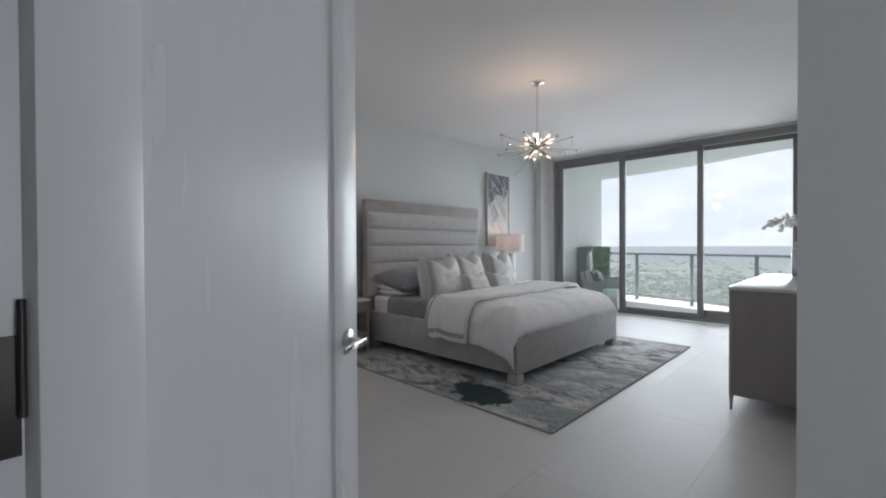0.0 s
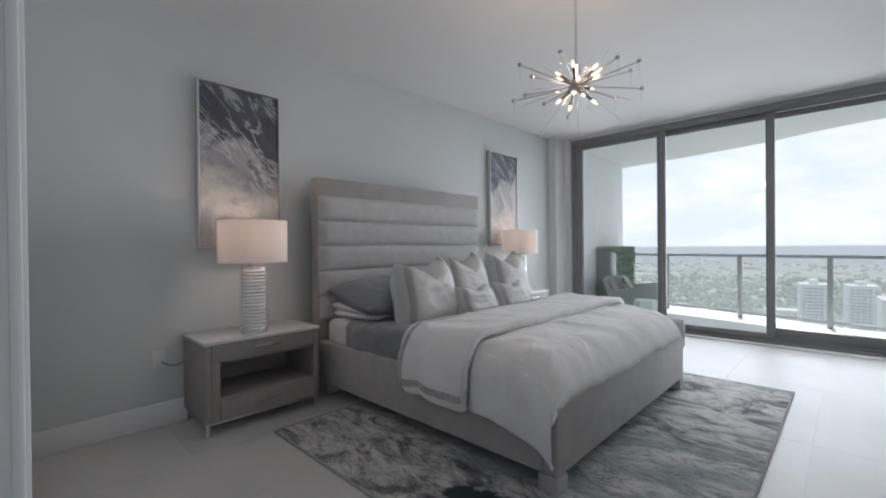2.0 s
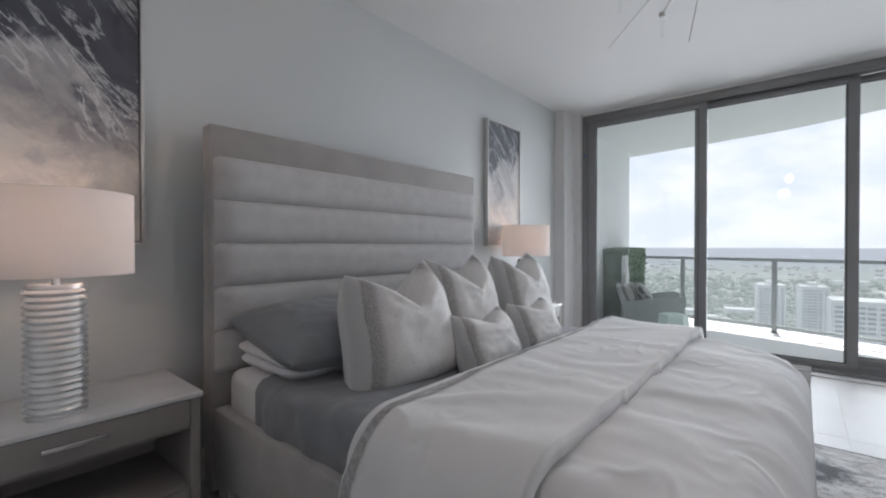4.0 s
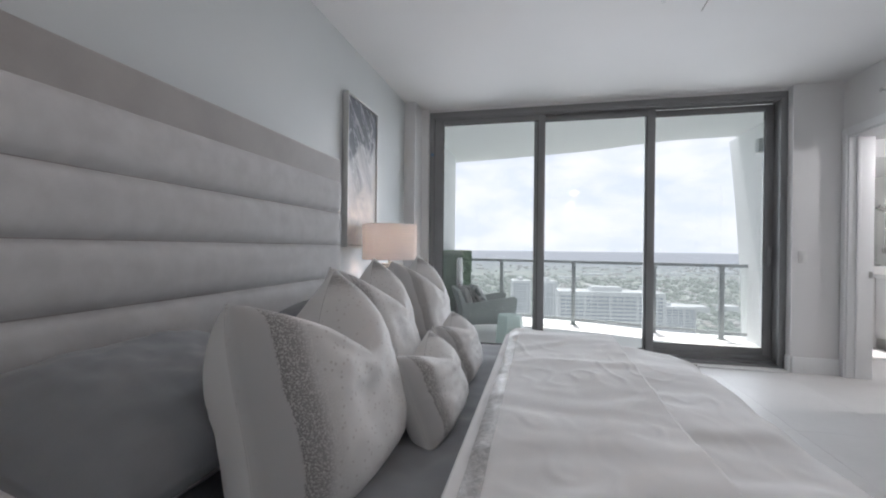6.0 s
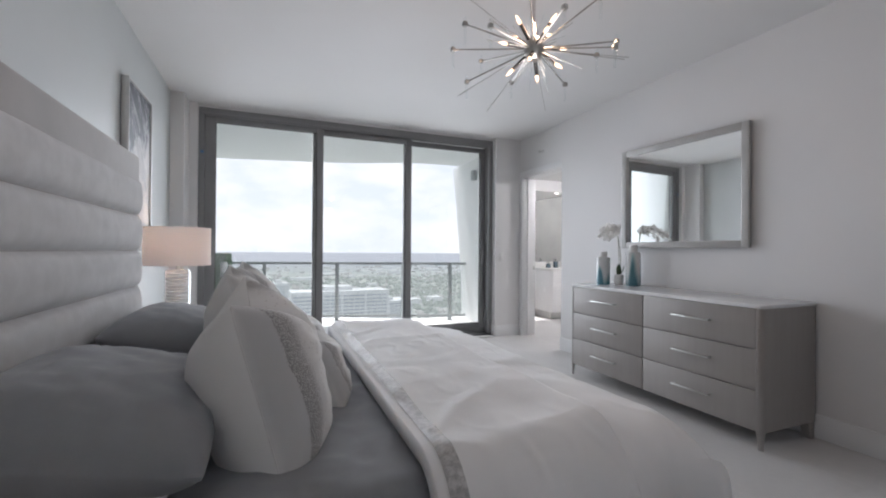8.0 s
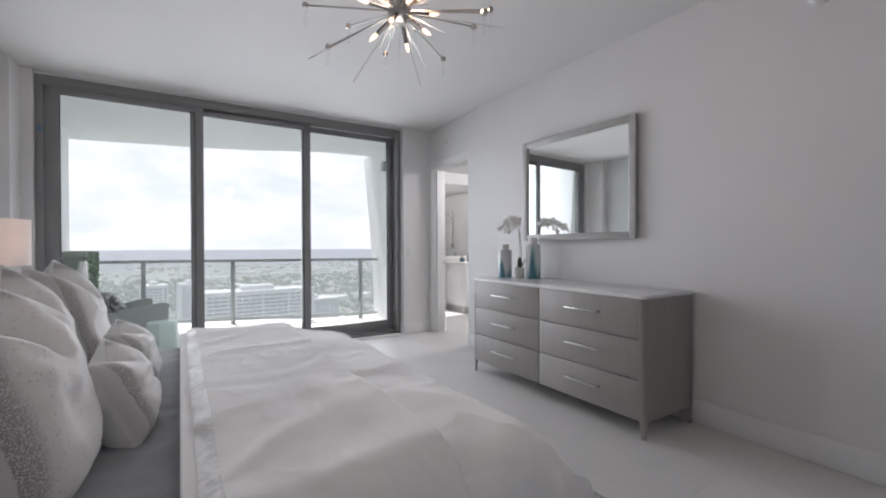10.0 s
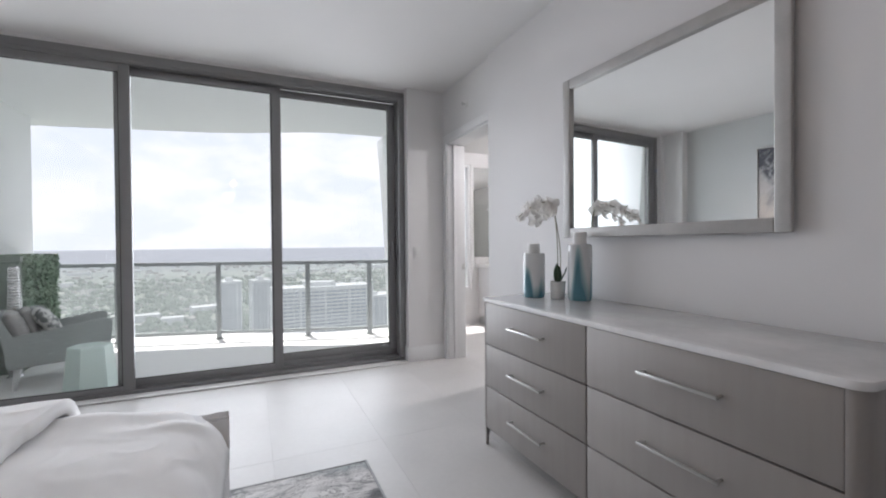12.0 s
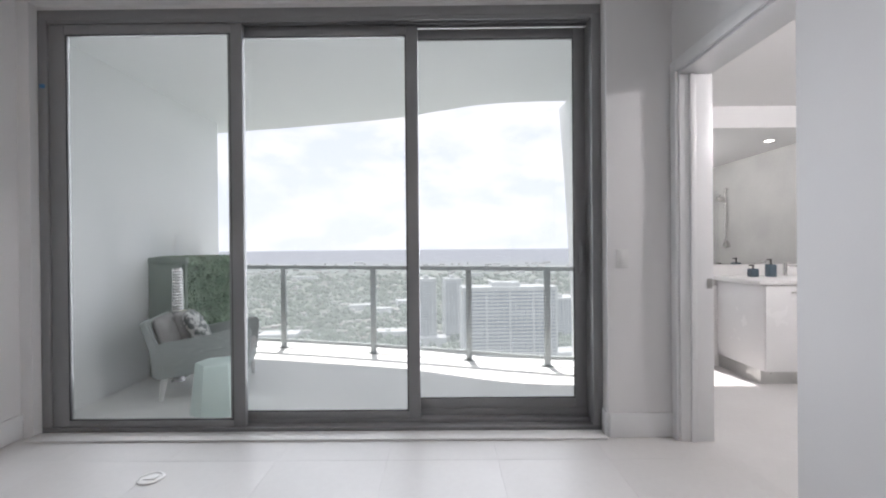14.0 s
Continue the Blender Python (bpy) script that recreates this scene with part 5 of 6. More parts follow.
def chandelier():
    hub = Vector((-1.980, 3.455, 2.095))
    c = thing("chandelier", pose(*hub), "polished nickel starburst chandelier with lit candle bulbs", "chandelier")
    top = ZC - hub.z
    part("canopy", lathe([(0.0, top), (0.068, top), (0.066, top - 0.014), (0.02, top - 0.022), (0.014, top - 0.034), (0.0, top - 0.034)], 36), M_CHROME, c)
    part("stem", rod((0, 0, 0.04), (0, 0, top - 0.03), 0.0075), M_CHROME, c)
    part("hub", lathe([(0.0, -0.055), (0.022, -0.052), (0.042, -0.03), (0.048, 0.0), (0.042, 0.03), (0.022, 0.052), (0.0, 0.055)], 24), M_NICKEL, c)
    rnd = random.Random(11)
    # long arms in two tiers with cube ends, each with a clear rod hung through it
    def toward(a, el):
        return Vector((math.cos(a) * math.cos(el), math.sin(a) * math.cos(el), math.sin(el)))
    for k in range(14):
        d = toward(k * math.tau / 14 + rnd.uniform(-0.07, 0.07), (0.10, -0.14, 0.30, -0.03, 0.20, -0.22, 0.04)[k % 7])
        tip = d * (0.365 + rnd.uniform(-0.012, 0.012))
        arm = part("arm", rod(d * 0.04, tip, 0.0036, seg=8), M_NICKEL, c)
        part("arm_end", box(tip.x - 0.010, tip.y - 0.010, tip.z - 0.010, tip.x + 0.010, tip.y + 0.010, tip.z + 0.010, 0.003), M_NICKEL, arm)
        part("glass_rod", rod(tip - Vector((0, 0, 0.085)), tip + Vector((0, 0, 0.03)), 0.006, seg=10), M_CLEAR, arm, "clear acrylic rod")
    # thin pins between the arms
    for k in range(20):
        d = toward(rnd.uniform(0, math.tau), rnd.uniform(-1.2, 1.0))
        long = rnd.uniform(0.20, 0.30) if k % 2 else rnd.uniform(0.32, 0.42)
        if abs(d.z) > 0.75:
            long *= 0.65
        part("pin", rod(d * 0.035, d * long, 0.0015, seg=6), M_NICKEL, c)
    for k in range(26):
        d = toward(rnd.uniform(0, math.tau), rnd.uniform(-1.3, 1.1))
        part("crystal_spike", rod(d * 0.04, d * rnd.uniform(0.13, 0.20), 0.0040, 0.0028, 8), M_CLEAR, c, "clear acrylic spike")
    for k in range(12):
        d = toward(k * math.tau / 12 + 0.3, (0.72, -0.70, 0.10)[k % 3])
        so = part("socket", rod(d * 0.04, d * 0.125, 0.0085, seg=12), M_GUN, c)
        q = d.to_track_quat("Z", "Y").to_matrix().to_4x4()
        bm = lathe([(0.0, 0.0), (0.0045, 0.0), (0.0078, 0.012), (0.0066, 0.026), (0.0022, 0.040), (0.0, 0.042)], 14)
        bm.transform(Matrix.Translation(d * 0.1252) @ q)
        part("bulb", bm, M_BULB, so, "glowing candle bulb")
    return c


chandelier()

# ---- wall and floor fittings ----
def outlet(m, label):
    o = thing("power_outlet", m, label, "outlet")
    part("plate", box(-0.036, -0.006, -0.058, 0.036, 0.0, 0.058, 0.003), M_PLASTIC, o)
    for z in (-0.021, 0.021):
        part("socket", box(-0.017, -0.009, z - 0.015, 0.017, -0.0062, z + 0.015, 0.002), M_PLASTIC, o)
    return o


outlet(pose(XW, 1.735, 0.433, 0, 0, 90), "white double power outlet on the pale wall")
fl = thing("floor_outlet", pose(-2.742, 6.456, 0.0), "round white floor outlet cover set in the tiles", "outlet")
part("ring", lathe([(0.0, 0.0), (0.062, 0.0), (0.060, 0.006), (0.048, 0.008), (0.046, 0.005), (0.0, 0.005)], 36), M_PLASTIC, fl)
part("flap", box(-0.03, -0.022, 0.0052, 0.03, 0.022, 0.009, 0.002), M_PLASTIC, fl)
sw = thing("light_switch", pose(-0.15, 6.90, 1.09), "white rocker light switch on the white wall", "switch")
part("plate", box(-0.036, -0.006, -0.058, 0.036, 0.0, 0.058, 0.003), M_PLASTIC, sw)
part("rocker", box(-0.016, -0.010, -0.033, 0.016, -0.0062, 0.033, 0.002), M_PLASTIC, sw)
sp = thing("sprinkler", pose(EX, 6.40, 2.46, 0, -90, 0), "white fire sprinkler head on the wall", "sprinkler")
part("escutcheon", lathe([(0.0, 0.0), (0.032, 0.0), (0.028, 0.008), (0.012, 0.011), (0.0, 0.011)], 24), M_PLASTIC, sp)
part("deflector", lathe([(0.0, 0.011), (0.007, 0.011), (0.007, 0.038), (0.018, 0.040), (0.018, 0.043), (0.0, 0.044)], 16), M_SATIN, sp)
sd = thing("smoke_detector", pose(XE, 2.76, 2.47, 0, -90, 0), "round white smoke alarm high on the wall", "smoke alarm")
part("base", lathe([(0.0, 0.0), (0.06, 0.0), (0.06, 0.012), (0.052, 0.014), (0.0, 0.014)], 32), M_PLASTIC, sd)
part("cover", lathe([(0.0, 0.0142), (0.05, 0.0142), (0.046, 0.034), (0.03, 0.04), (0.0, 0.04)], 32), M_PLASTIC, sd)
cable = bpy.data.curves.new("lamp_cord", "CURVE")
cable.dimensions, cable.bevel_depth = "3D", 0.0028
cs = cable.splines.new("NURBS")
cord_points = ((XW + 0.012, 1.748, 0.413), (XW + 0.04, 1.78, 0.38), (XW + 0.03, 1.83, 0.365), (XW + 0.006, 1.89, 0.40))
cs.points.add(len(cord_points) - 1)
for q, c in zip(cs.points, cord_points):
    q.co = (*c, 1)
cs.use_endpoint_u, cs.order_u = True, 4
cable.materials.append(M_GUN)
tagged(new("lamp_cord", cable), "thin dark lamp cord plugged into the outlet", "cord")

# ---- balcony ----
def smooth_line(pts, n):
    """Points along a smooth curve through pts (x, y)."""
    xs, ys = [p[0] for p in pts], [p[1] for p in pts]
    out = []
    for k in range(n + 1):
        x = xs[0] + (xs[-1] - xs[0]) * k / n
        i = max(0, min(len(pts) - 2, sum(1 for q in xs[1:-1] if x >= q)))
        t = (x - xs[i]) / (xs[i + 1] - xs[i])
        m0 = (ys[i + 1] - ys[max(0, i - 1)]) / (xs[i + 1] - xs[max(0, i - 1)])
        m1 = (ys[min(len(ys) - 1, i + 2)] - ys[i]) / (xs[min(len(ys) - 1, i + 2)] - xs[i])
        h = xs[i + 1] - xs[i]
        y = (2 * t ** 3 - 3 * t * t + 1) * ys[i] + (t ** 3 - 2 * t * t + t) * h * m0 + (3 * t * t - 2 * t ** 3) * ys[i + 1] + (t ** 3 - t * t) * h * m1
        out.append((x, y))
    return out


EDGE = ((-4.3, 9.90), (-3.5, 9.73), (-2.7, 9.55), (-1.8, 9.31), (-1.2, 9.03), (-0.7, 8.84), (0.28, 8.76))
RAILING = ((-4.0, 9.55), (-3.18, 9.38), (-2.05, 9.08), (-0.99, 8.75), (-0.225, 8.51), (0.05, 8.46))
edge = smooth_line(EDGE, 48)
tagged(part("balcony_slab", extrude_outline([(-4.3, 7.161), *[(x, y) for x, y in reversed(edge)][::-1], (0.28, 7.161)][::-1], -0.25, -0.02), M_DECK), "pale balcony floor slab with a curved edge", "balcony floor", kind="structure")
tagged(part("balcony_soffit", extrude_outline([(-4.3, 7.202), *edge, (0.28, 7.202)][::-1], 2.70, 2.95), M_CONCRETE), "white balcony ceiling with a curved edge", "balcony ceiling", kind="structure")
wall("wall_balcony_west", "white stucco side wall of the balcony", (-4.3, 7.161, -0.02, -4.0, 9.45, 2.70), material=M_CONCRETE)
fin = [(7.161, -0.02), (7.161, 2.70), (9.06, 2.70)]
fin += [(8.62 + 0.44 * (k / 12) ** 1.6, -0.02 + 2.72 * k / 12) for k in range(11, -1, -1)]
bm = bmesh.new()
lo = [bm.verts.new((0.055, y, z)) for y, z in fin]
hi = [bm.verts.new((0.118, y, z)) for y, z in fin]
bm.faces.new(lo)
bm.faces.new(list(reversed(hi)))
for k in range(len(fin)):
    bm.faces.new((lo[k], hi[k], hi[(k + 1) % len(fin)], lo[(k + 1) % len(fin)]))
bmesh.ops.recalc_face_normals(bm, faces=bm.faces)
tagged(part("wall_balcony_east", bm, M_CONCRETE, smooth=False), "white stucco fin wall with a curved outer edge", "wall", kind="structure")
lamp = thing("wall_lamp", pose(0.054, 8.10, 2.42), "small grey box wall lamp on the balcony fin", "wall lamp")
part("body", box(-0.07, -0.05, -0.08, 0.0, 0.05, 0.08, 0.006), M_RAIL, lamp)
part("lens", box(-0.064, -0.04, -0.086, -0.01, 0.04, -0.0802), M_PLASTIC, lamp)


def railing():
    r = thing("railing", pose(0, 0, 0), "grey aluminium balcony railing with glass panels", "railing")
    line = smooth_line(RAILING, 40)
    def run(name, z0, z1, half):
        bm = bmesh.new()
        prev = None
        for k, (x, y) in enumerate(line):
            a = line[max(0, k - 1)]
            b = line[min(len(line) - 1, k + 1)]
            n = Vector((-(b[1] - a[1]), b[0] - a[0])).normalized() * half
            ring = [bm.verts.new((x + s * n.x, y + s * n.y, z)) for s, z in ((-1, z0), (1, z0), (1, z1), (-1, z1))]
            if prev:
                for i in range(4):
                    bm.faces.new((prev[i], prev[(i + 1) % 4], ring[(i + 1) % 4], ring[i]))
            else:
                bm.faces.new(ring)
            prev = ring
        bm.faces.new(list(reversed(prev)))
        bmesh.ops.recalc_face_normals(bm, faces=bm.faces)
        return bm
    part("top_rail", run("t", 0.925, 0.968, 0.032), M_RAIL, r)
    part("bottom_rail", run("b", 0.045, 0.082, 0.016), M_RAIL, r)
    g = part("glass_panel", run("g", 0.0825, 0.9245, 0.004), M_PANE, r, "clear glass")
    g.visible_shadow = False
    for x, y in RAILING[1:5]:
        p = part("post", box(x - 0.030, y - 0.022, -0.012, x + 0.030, y + 0.022, 0.925, 0.004), M_RAIL, r)
        part("base_plate", box(x - 0.05, y - 0.045, -0.0195, x + 0.05, y + 0.045, -0.0125, 0.001), M_RAIL, p)
    return r


railing()


def armchair():
    a = thing("armchair", pose(-3.245, 7.985, -0.02, 0, 0, 18) @ Matrix.Diagonal((0.93, 0.90, 0.90, 1.0)), "sage woven outdoor armchair with cushions on the balcony", "armchair")
    # woven shell: sloping arms, raked back, seat tub
    for s in (-1, 1):
        y0, y1 = (s * 0.37, s * 0.31) if s < 0 else (0.31, 0.37)
        bm = bmesh.new()
        prof = [(-0.36, 0.20), (0.32, 0.25), (0.35, 0.585), (0.28, 0.60), (-0.16, 0.53), (-0.40, 0.50)]
        lo = [bm.verts.new((x, y0, z)) for x, z in prof]
        hi = [bm.verts.new((x, y1, z)) for x, z in prof]
        bm.faces.new(lo)
        bm.faces.new(list(reversed(hi)))
        for k in range(len(prof)):
            bm.faces.new((lo[k], hi[k], hi[(k + 1) % len(prof)], lo[(k + 1) % len(prof)]))
        bmesh.ops.recalc_face_normals(bm, faces=bm.faces)
        bmesh.ops.bevel(bm, geom=list(bm.edges), offset=0.014, segments=2, affect="EDGES")
        part("arm", bm, M_WICKER, a)
    bm = bmesh.new()
    prof = [(-0.40, 0.20), (-0.30, 0.20), (-0.33, 0.42), (-0.44, 0.70), (-0.50, 0.695), (-0.42, 0.42)]
    lo = [bm.verts.new((x, -0.375, z)) for x, z in prof]
    hi = [bm.verts.new((x, 0.375, z)) for x, z in prof]
    bm.faces.new(lo)
    bm.faces.new(list(reversed(hi)))
    for k in range(len(prof)):
        bm.faces.new((lo[k], hi[k], hi[(k + 1) % len(prof)], lo[(k + 1) % len(prof)]))
    bmesh.ops.recalc_face_normals(bm, faces=bm.faces)
    bmesh.ops.bevel(bm, geom=list(bm.edges), offset=0.014, segments=2, affect="EDGES")
    part("backrest", bm, M_WICKER, a)
    part("seat", box(-0.34, -0.305, 0.20, 0.32, 0.305, 0.30, 0.02, 3), M_WICKER, a)
    part("seat_cushion", box(-0.32, -0.30, 0.301, 0.33, 0.30, 0.41, 0.035, 4), M_CUSHGREY, a, "grey seat cushion")
    for x in (-0.33, 0.27):
        for y in (-0.31, 0.31):
            part("leg", rod((x * 1.08, y * 1.04, 0.0), (x, y, 0.21), 0.018, 0.028, 10), M_PLASTIC, a, "white tapered leg")
    return a


armchair()
CHAIR = pose(-3.245, 7.985, -0.02, 0, 0, 18) @ Matrix.Diagonal((0.93, 0.90, 0.90, 1.0))
for k, (x, y) in enumerate(((-0.29, -0.13), (-0.20, 0.08))):
    pillow("pillow", CHAIR @ pose(x, y, 0.41, -20, 0, 92), 0.46, 0.34, 0.14, 30 + k, M_CUSHGREY, "charcoal back pillow in the balcony armchair", group="armchair pillows")
M_LEAFPRINT = mat("white_leaf_print", (0.66, 0.67, 0.66), (0.20, 0.22, 0.22), rough=0.9, scale=16, fine=30, bump=0.1)
nodes_of(M_LEAFPRINT)[0].nodes["Color Ramp"].color_ramp.elements[0].position = 0.64
nodes_of(M_LEAFPRINT)[0].nodes["Color Ramp"].color_ramp.elements[1].position = 0.69
pillow("pillow", CHAIR @ pose(-0.06, 0.0, 0.412, -28, 0, 100), 0.40, 0.38, 0.14, 41, M_LEAFPRINT, "white outdoor pillow with a charcoal leaf print", group="armchair pillows")


def side_table():
    s = thing("side_table", pose(-2.90, 7.39, -0.02, 0, 0, 22) @ Matrix.Scale(0.86, 4), "faceted mint green ceramic garden stool on the balcony", "side table")
    bm = bmesh.new()
    rings = []
    for r, z in ((0.165, 0.0), (0.215, 0.008), (0.175, 0.415), (0.168, 0.425)):
        rings.append([bm.verts.new((r * math.cos(k * math.tau / 6), r * math.sin(k * math.tau / 6), z)) for k in range(6)])
    for p, q in zip(rings, rings[1:]):
        for k in range(6):
            bm.faces.new((p[k], p[(k + 1) % 6], q[(k + 1) % 6], q[k]))
    bm.faces.new(list(reversed(rings[0])))
    part("body", bm, M_MINT, s, smooth=False)
    bm = bmesh.new()
    lid = [bm.verts.new((0.172 * math.cos(k * math.tau / 6), 0.172 * math.sin(k * math.tau / 6), 0.4252)) for k in range(6)]
    lid2 = [bm.verts.new((0.170 * math.cos(k * math.tau / 6), 0.170 * math.sin(k * math.tau / 6), 0.432)) for k in range(6)]
    bm.faces.new(list(reversed(lid)))
    bm.faces.new(lid2)
    for k in range(6):
        bm.faces.new((lid[k], lid[(k + 1) % 6], lid2[(k + 1) % 6], lid2[k]))
    part("top", bm, M_MINT, s, smooth=False)
    return s


side_table()


M_NOOK = mat("grey_green_board", (0.30, 0.35, 0.31), (0.25, 0.30, 0.265), rough=0.8, scale=12, fine=80, bump=0.3)


def hedge_box(name, x0, y0, x1, y1, z0, z1, count, seed, label):
    h = thing(name, pose(0, 0, 0), label, "hedge")
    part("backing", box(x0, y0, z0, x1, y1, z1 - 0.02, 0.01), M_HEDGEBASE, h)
    rnd = random.Random(seed)
    verts, faces = [], []
    for k in range(count):
        if rnd.random() < 0.72:
            p = Vector((x1 + rnd.uniform(-0.01, 0.025), rnd.uniform(y0, y1), rnd.uniform(z0 + 0.03, z1)))
            nrm = Vector((1, 0, 0))
        else:
            p = Vector((rnd.uniform(x0, x1), rnd.uniform(y0, y1), z1 - 0.02 + rnd.uniform(0, 0.03)))
            nrm = Vector((0, 0, 1))
        nrm = (nrm + Vector((rnd.uniform(-1, 1), rnd.uniform(-1, 1), rnd.uniform(-0.6, 1))) * 0.8).normalized()
        q = nrm.to_track_quat("Z", "Y") @ Euler((0, 0, rnd.uniform(0, 6.3))).to_quaternion()
        s = rnd.uniform(0.016, 0.03)
        i = len(verts)
        for c in ((-s, 0, 0), (0, -s * 0.55, 0.005), (s, 0, -0.003), (0, s * 0.55, 0.005)):
            verts.append(p + q @ Vector(c))
        faces.append((i, i + 1, i + 2, i + 3))
    me = bpy.data.meshes.new("leaves")
    me.from_pydata(verts, [], faces)
    me.materials.append(M_HEDGE)
    lv = new("leaves", me)
    lv.parent = h
    tagged(lv, kind="stuff")
    return h


hedge_box("hedge_planter", -3.985, 8.262, -3.670, 9.10, -0.019, 1.09, 5200, 5, "artificial boxwood hedge along the balcony wall behind the armchair")
nook = thing("planter_screen", pose(-3.998, 8.215, -0.019), "grey-green felt screen with a cap board against the hedge", "screen")
part("panel", box(0.0, 0.012, 0.0, 0.345, 0.046, 1.055, 0.004), M_NOOK, nook)
part("cap_board", box(0.0, 0.0, 1.0555, 0.352, 0.06, 1.115, 0.010), M_NOOK, nook, "thick rounded cap")
part("edge_post", box(0.322, 0.0, 0.0, 0.350, 0.0115, 1.055, 0.003), M_HEDGEBASE, nook)
fv = thing("floor_vase", pose(-3.665, 8.13, -0.019), "tall ribbed silver floor vase in the hedge corner", "vase")
prof = [(0.0, 0.0), (0.06, 0.0)]
for k in range(38):
    z = 0.02 + k * 0.026
    r = 0.036 + 0.010 * math.sin(math.pi * min(1, k / 37) ** 0.8)
    prof += [(r, z), (r + 0.010, z + 0.008), (r + 0.010, z + 0.016), (r, z + 0.024)]
prof += [(0.035, 1.02), (0.0, 1.02)]
part("body", lathe(prof, 30), M_RIBBED, fv)

# ---- the distance ----
GZ = -125.0
bm = bmesh.new()
rings = []
for r in (12, 60, 200, 500, 900, 1400, 2000, 2800, 3700, 4900):
    z = GZ if r < 1000 else GZ + (GZ * -1 - 27) * ((r - 1000) / 3900) ** 1.15
    rings.append([bm.verts.new((r * math.cos(k * math.tau / 96), r * math.sin(k * math.tau / 96), z)) for k in range(96)])
for a, b in zip(rings, rings[1:]):
    for k in range(96):
        bm.faces.new((a[k], b[k], b[(k + 1) % 96], a[(k + 1) % 96]))
bm.faces.new(list(reversed(rings[0])))
bmesh.ops.recalc_face_normals(bm, faces=bm.faces)
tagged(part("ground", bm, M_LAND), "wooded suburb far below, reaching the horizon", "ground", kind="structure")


def ground_z(x, y):
    r = math.hypot(x, y)
    return GZ if r < 1000 else GZ + (-GZ - 27) * ((r - 1000) / 3900) ** 1.15


def ribbon(name, pts, half, lift, material, label, category):
    bm = bmesh.new()
    prev = None
    for k, (x, y) in enumerate(pts):
        a, b = pts[max(0, k - 1)], pts[min(len(pts) - 1, k + 1)]
        n = Vector((-(b[1] - a[1]), b[0] - a[0])).normalized() * half * (1 + 0.35 * noise.noise(Vector((x * 0.01, y * 0.01, 0))))
        ring = [bm.verts.new((x - n.x, y - n.y, ground_z(x, y) + lift)), bm.verts.new((x + n.x, y + n.y, ground_z(x, y) + lift))]
        if prev:
            bm.faces.new((prev[0], ring[0], ring[1], prev[1]))
        prev = ring
    return tagged(part(name, bm, material), label, category, kind="structure")


ribbon("water", [(-210 + 28 * math.sin(k * 0.7), 330 + k * 24) for k in range(14)], 26, 0.6, M_RIVER, "pale river winding between the trees", "river")
for k, (x0, y0, x1, y1) in enumerate(((-500, 330, 700, 520), (-30, 250, 160, 1500), (-900, 760, 900, 900), (260, 300, 420, 1500), (-1200, 1300, 1400, 1420))):
    ribbon("road", [(x0 + (x1 - x0) * i / 24 + 6 * math.sin(i), y0 + (y1 - y0) * i / 24 + 5 * math.cos(i * 1.3)) for i in range(25)], 7 + k % 2 * 3, 0.9 + 0.1 * k, M_ROADFAR, "pale road through the suburb", "road")

rnd = random.Random(20)


def scatter(name, count, y0, y1, material, label, category, make):
    verts, faces = [], []
    for _ in range(count):
        y = y0 * (y1 / y0) ** rnd.random()
        x = rnd.uniform(-1.15, 1.15) * (y + 60)
        make(verts, faces, x, y, ground_z(x, y))
    me = bpy.data.meshes.new(name)
    me.from_pydata(verts, [], faces)
    me.materials.append(material)
    return tagged(new(name, me), label, category, kind="stuff")


def block(verts, faces, x, y, z, w, d, h, turn=0.0):
    i = len(verts)
    c, s = math.cos(turn), math.sin(turn)
    for zz in (z, z + h):
        for a, b in ((-w, -d), (w, -d), (w, d), (-w, d)):
            verts.append((x + (a * c - b * s) / 2, y + (a * s + b * c) / 2, zz))
    for f in ((0, 1, 5, 4), (1, 2, 6, 5), (2, 3, 7, 6), (3, 0, 4, 7), (4, 5, 6, 7)):
        faces.append(tuple(i + q for q in f))


def house(verts, faces, x, y, z):
    s = 1 + y / 2500
    block(verts, faces, x, y, z, rnd.uniform(6, 13) * s, rnd.uniform(5, 9) * s, rnd.uniform(2.5, 5) * s, rnd.choice((0.1, 0.25, 1.7)))


def hall(verts, faces, x, y, z):
    block(verts, faces, x, y, z, rnd.uniform(30, 90), rnd.uniform(20, 40), rnd.uniform(6, 16), rnd.choice((0.1, 0.25)))


def crown(verts, faces, x, y, z):
    r = rnd.uniform(2.5, 6) * (1 + y / 2600)
    i = len(verts)
    n = 7
    verts.append((x + rnd.uniform(-1, 1), y, z + r * rnd.uniform(1.2, 1.7)))
    for q, (k, hgt) in enumerate(((0.65, 1.1), (1.0, 0.6), (0.8, 0.15))):
        for j in range(n):
            a = j * math.tau / n + q
            rr = r * k * rnd.uniform(0.75, 1.2)
            verts.append((x + rr * math.cos(a), y + rr * math.sin(a), z + r * hgt * rnd.uniform(0.85, 1.15)))
    for j in range(n):
        faces.append((i, i + 1 + j, i + 1 + (j + 1) % n))
        for q in range(2):
            b = i + 1 + q * n
            faces.append((b + j, b + n + j, b + n + (j + 1) % n, b + (j + 1) % n))


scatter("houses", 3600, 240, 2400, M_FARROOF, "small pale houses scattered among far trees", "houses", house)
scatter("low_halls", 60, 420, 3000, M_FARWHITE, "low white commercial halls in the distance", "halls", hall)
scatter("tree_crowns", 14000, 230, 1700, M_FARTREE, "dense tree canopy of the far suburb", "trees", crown)


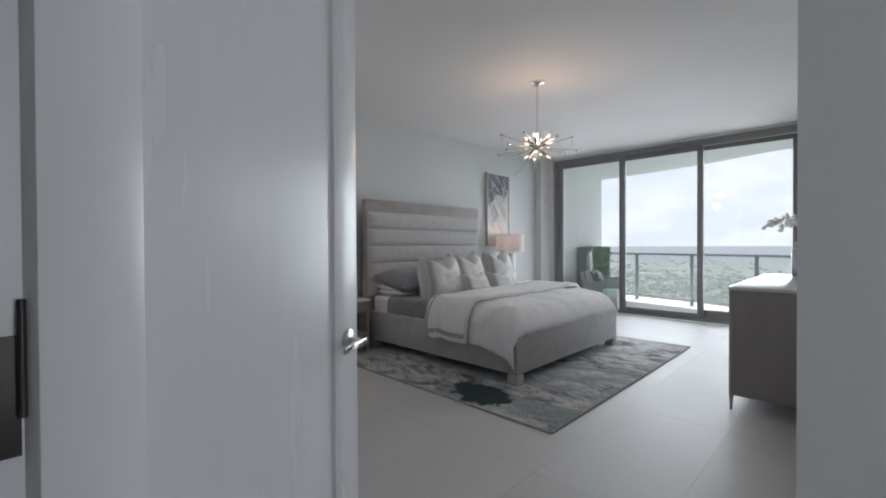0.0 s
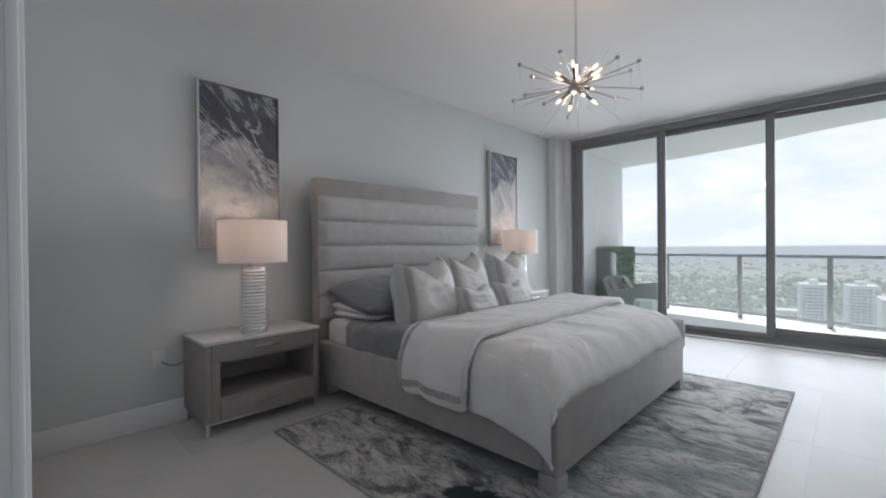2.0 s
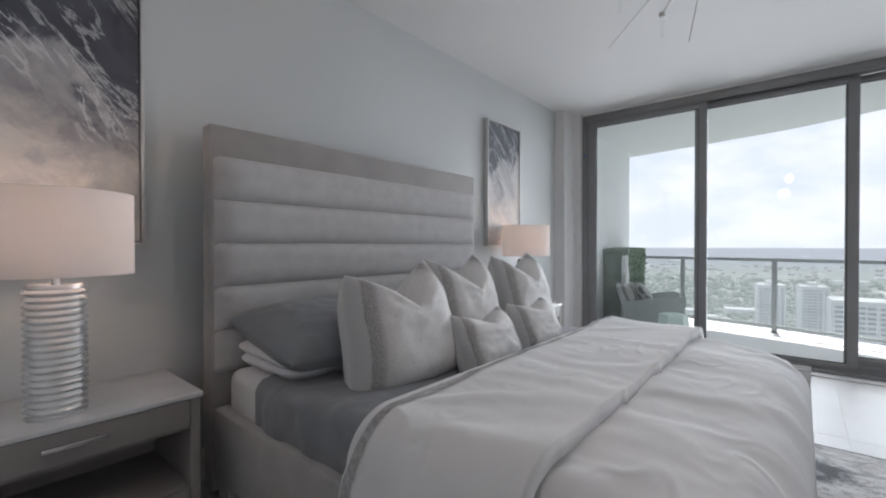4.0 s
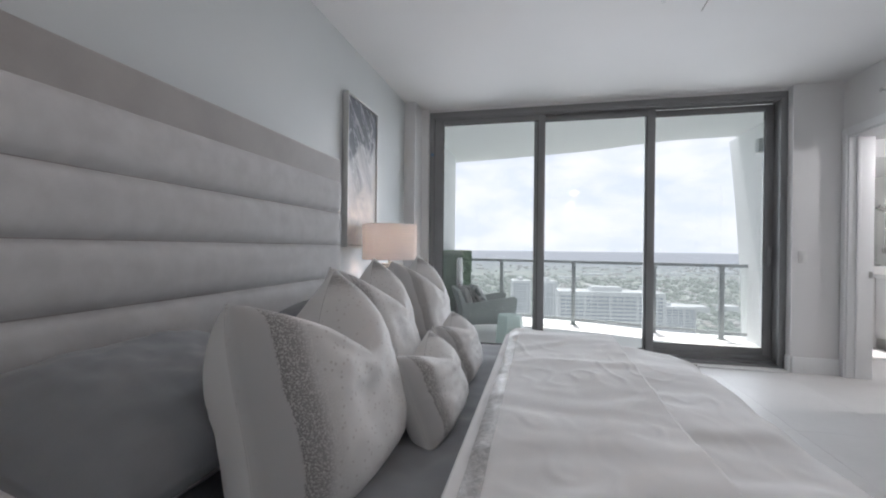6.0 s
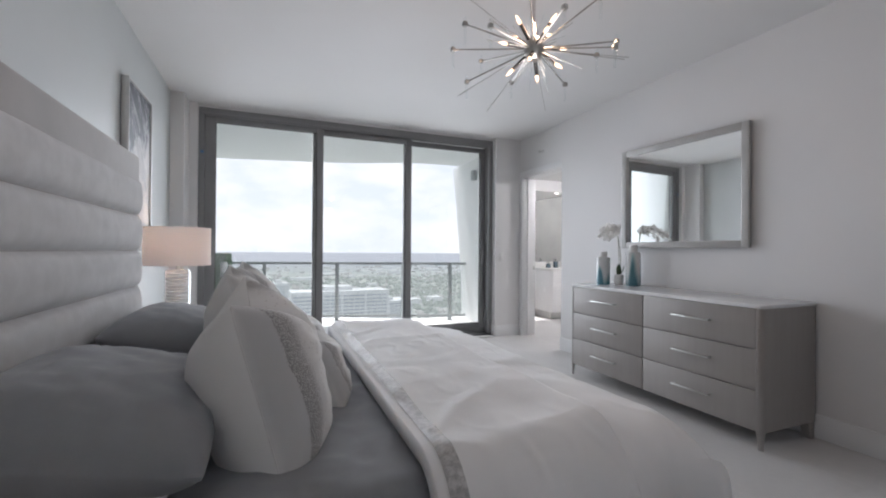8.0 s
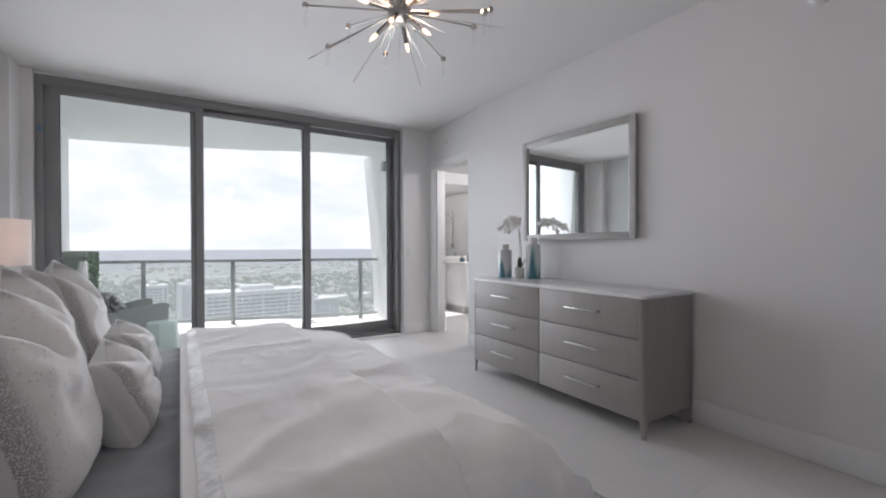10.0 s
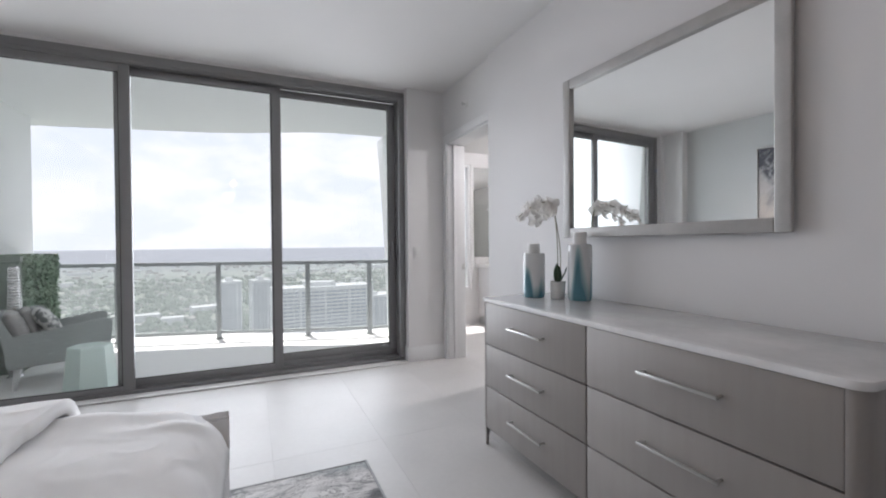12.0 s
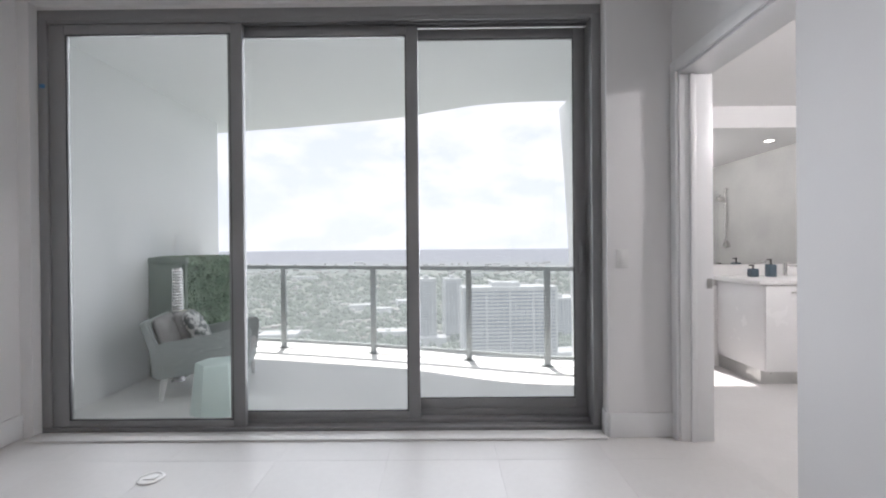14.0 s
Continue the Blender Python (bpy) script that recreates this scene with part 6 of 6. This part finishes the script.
def tower(x, y, w, d, top, turn, floors, bays, label, band=True):
    """A far slab block: white slabs and piers, blue glazing between them."""
    t = thing("apartment_building", pose(x, y, GZ, 0, 0, turn), label, "building")
    h = top - GZ
    part("core", box(-w / 2 + 0.8, -d / 2 + 0.8, 0, w / 2 - 0.8, d / 2 - 0.8, h - 1.0), M_FARGLASS, t, "blue glazing", smooth=False)
    verts, faces = [], []
    fh = h / floors
    for k in range(floors):
        block(verts, faces, 0, 0, (k + 1) * fh - 1.3, w, d, 1.3)
    me = bpy.data.meshes.new("floor_slabs")
    me.from_pydata(verts, [], faces)
    me.materials.append(M_FARWHITE)
    sl = new("floor_slabs", me)
    sl.parent = t
    for k in range(bays + 1):
        xx = -w / 2 + w * k / bays
        wide = 0.5 if k % 4 else 1.8
        part("pier", box(xx - wide / 2, -d / 2 - 0.25, 0, xx + wide / 2, -d / 2 + 0.9, h), M_FARWHITE, t, smooth=False)
    for s in (-1, 1):
        part("end_wall", box(s * w / 2 - 0.6, -d / 2, 0, s * w / 2 + 0.6, d / 2, h), M_FARWHITE, t, smooth=False)
    part("roof", box(-w / 2 - 0.6, -d / 2 - 0.6, h, w / 2 + 0.6, d / 2 + 0.6, h + 2.2), M_FARWHITE, t, smooth=False)
    part("roof_house", box(-w * 0.18, -d * 0.3, h + 2.2, w * 0.12, d * 0.3, h + 6.0), M_FARWHITE, t, smooth=False)
    return t


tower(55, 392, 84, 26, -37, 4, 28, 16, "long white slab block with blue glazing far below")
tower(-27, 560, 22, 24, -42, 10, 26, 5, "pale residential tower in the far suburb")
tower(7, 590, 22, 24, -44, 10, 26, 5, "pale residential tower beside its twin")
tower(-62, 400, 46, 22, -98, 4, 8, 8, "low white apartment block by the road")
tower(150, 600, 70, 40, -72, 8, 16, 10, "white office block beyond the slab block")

# ---- floor tiles, each a piece of its own ----
floor_ob = bpy.data.objects["floor"]
tile_cache = {}


def tile_mesh(w, d):
    key = (round(w, 3), round(d, 3))
    if key not in tile_cache:
        bm = box(0, 0, -0.0028, w, d, 0.0)
        me = bpy.data.meshes.new("tile")
        bm.to_mesh(me)
        bm.free()
        me.materials.append(M_TILE)
        tile_cache[key] = me
    return tile_cache[key]


TW, TD, GAP = 0.61, 1.22, 0.0011
xs = [-0.95 + k * TW for k in range(-6, 7)]
ys = [2.97 + k * TD for k in range(-4, 5)]
for xa in xs:
    for ya in ys:
        x0, x1 = max(xa, XW), min(xa + TW, 2.59)
        y0, y1 = max(ya, -1.45), min(ya + TD, 6.975)
        if x1 - x0 < 0.02 or y1 - y0 < 0.02:
            continue
        t = new("tile", tile_mesh(x1 - x0 - GAP, y1 - y0 - GAP))
        t.location = (x0 + GAP / 2, y0 + GAP / 2, 0.0)
        t.parent = floor_ob
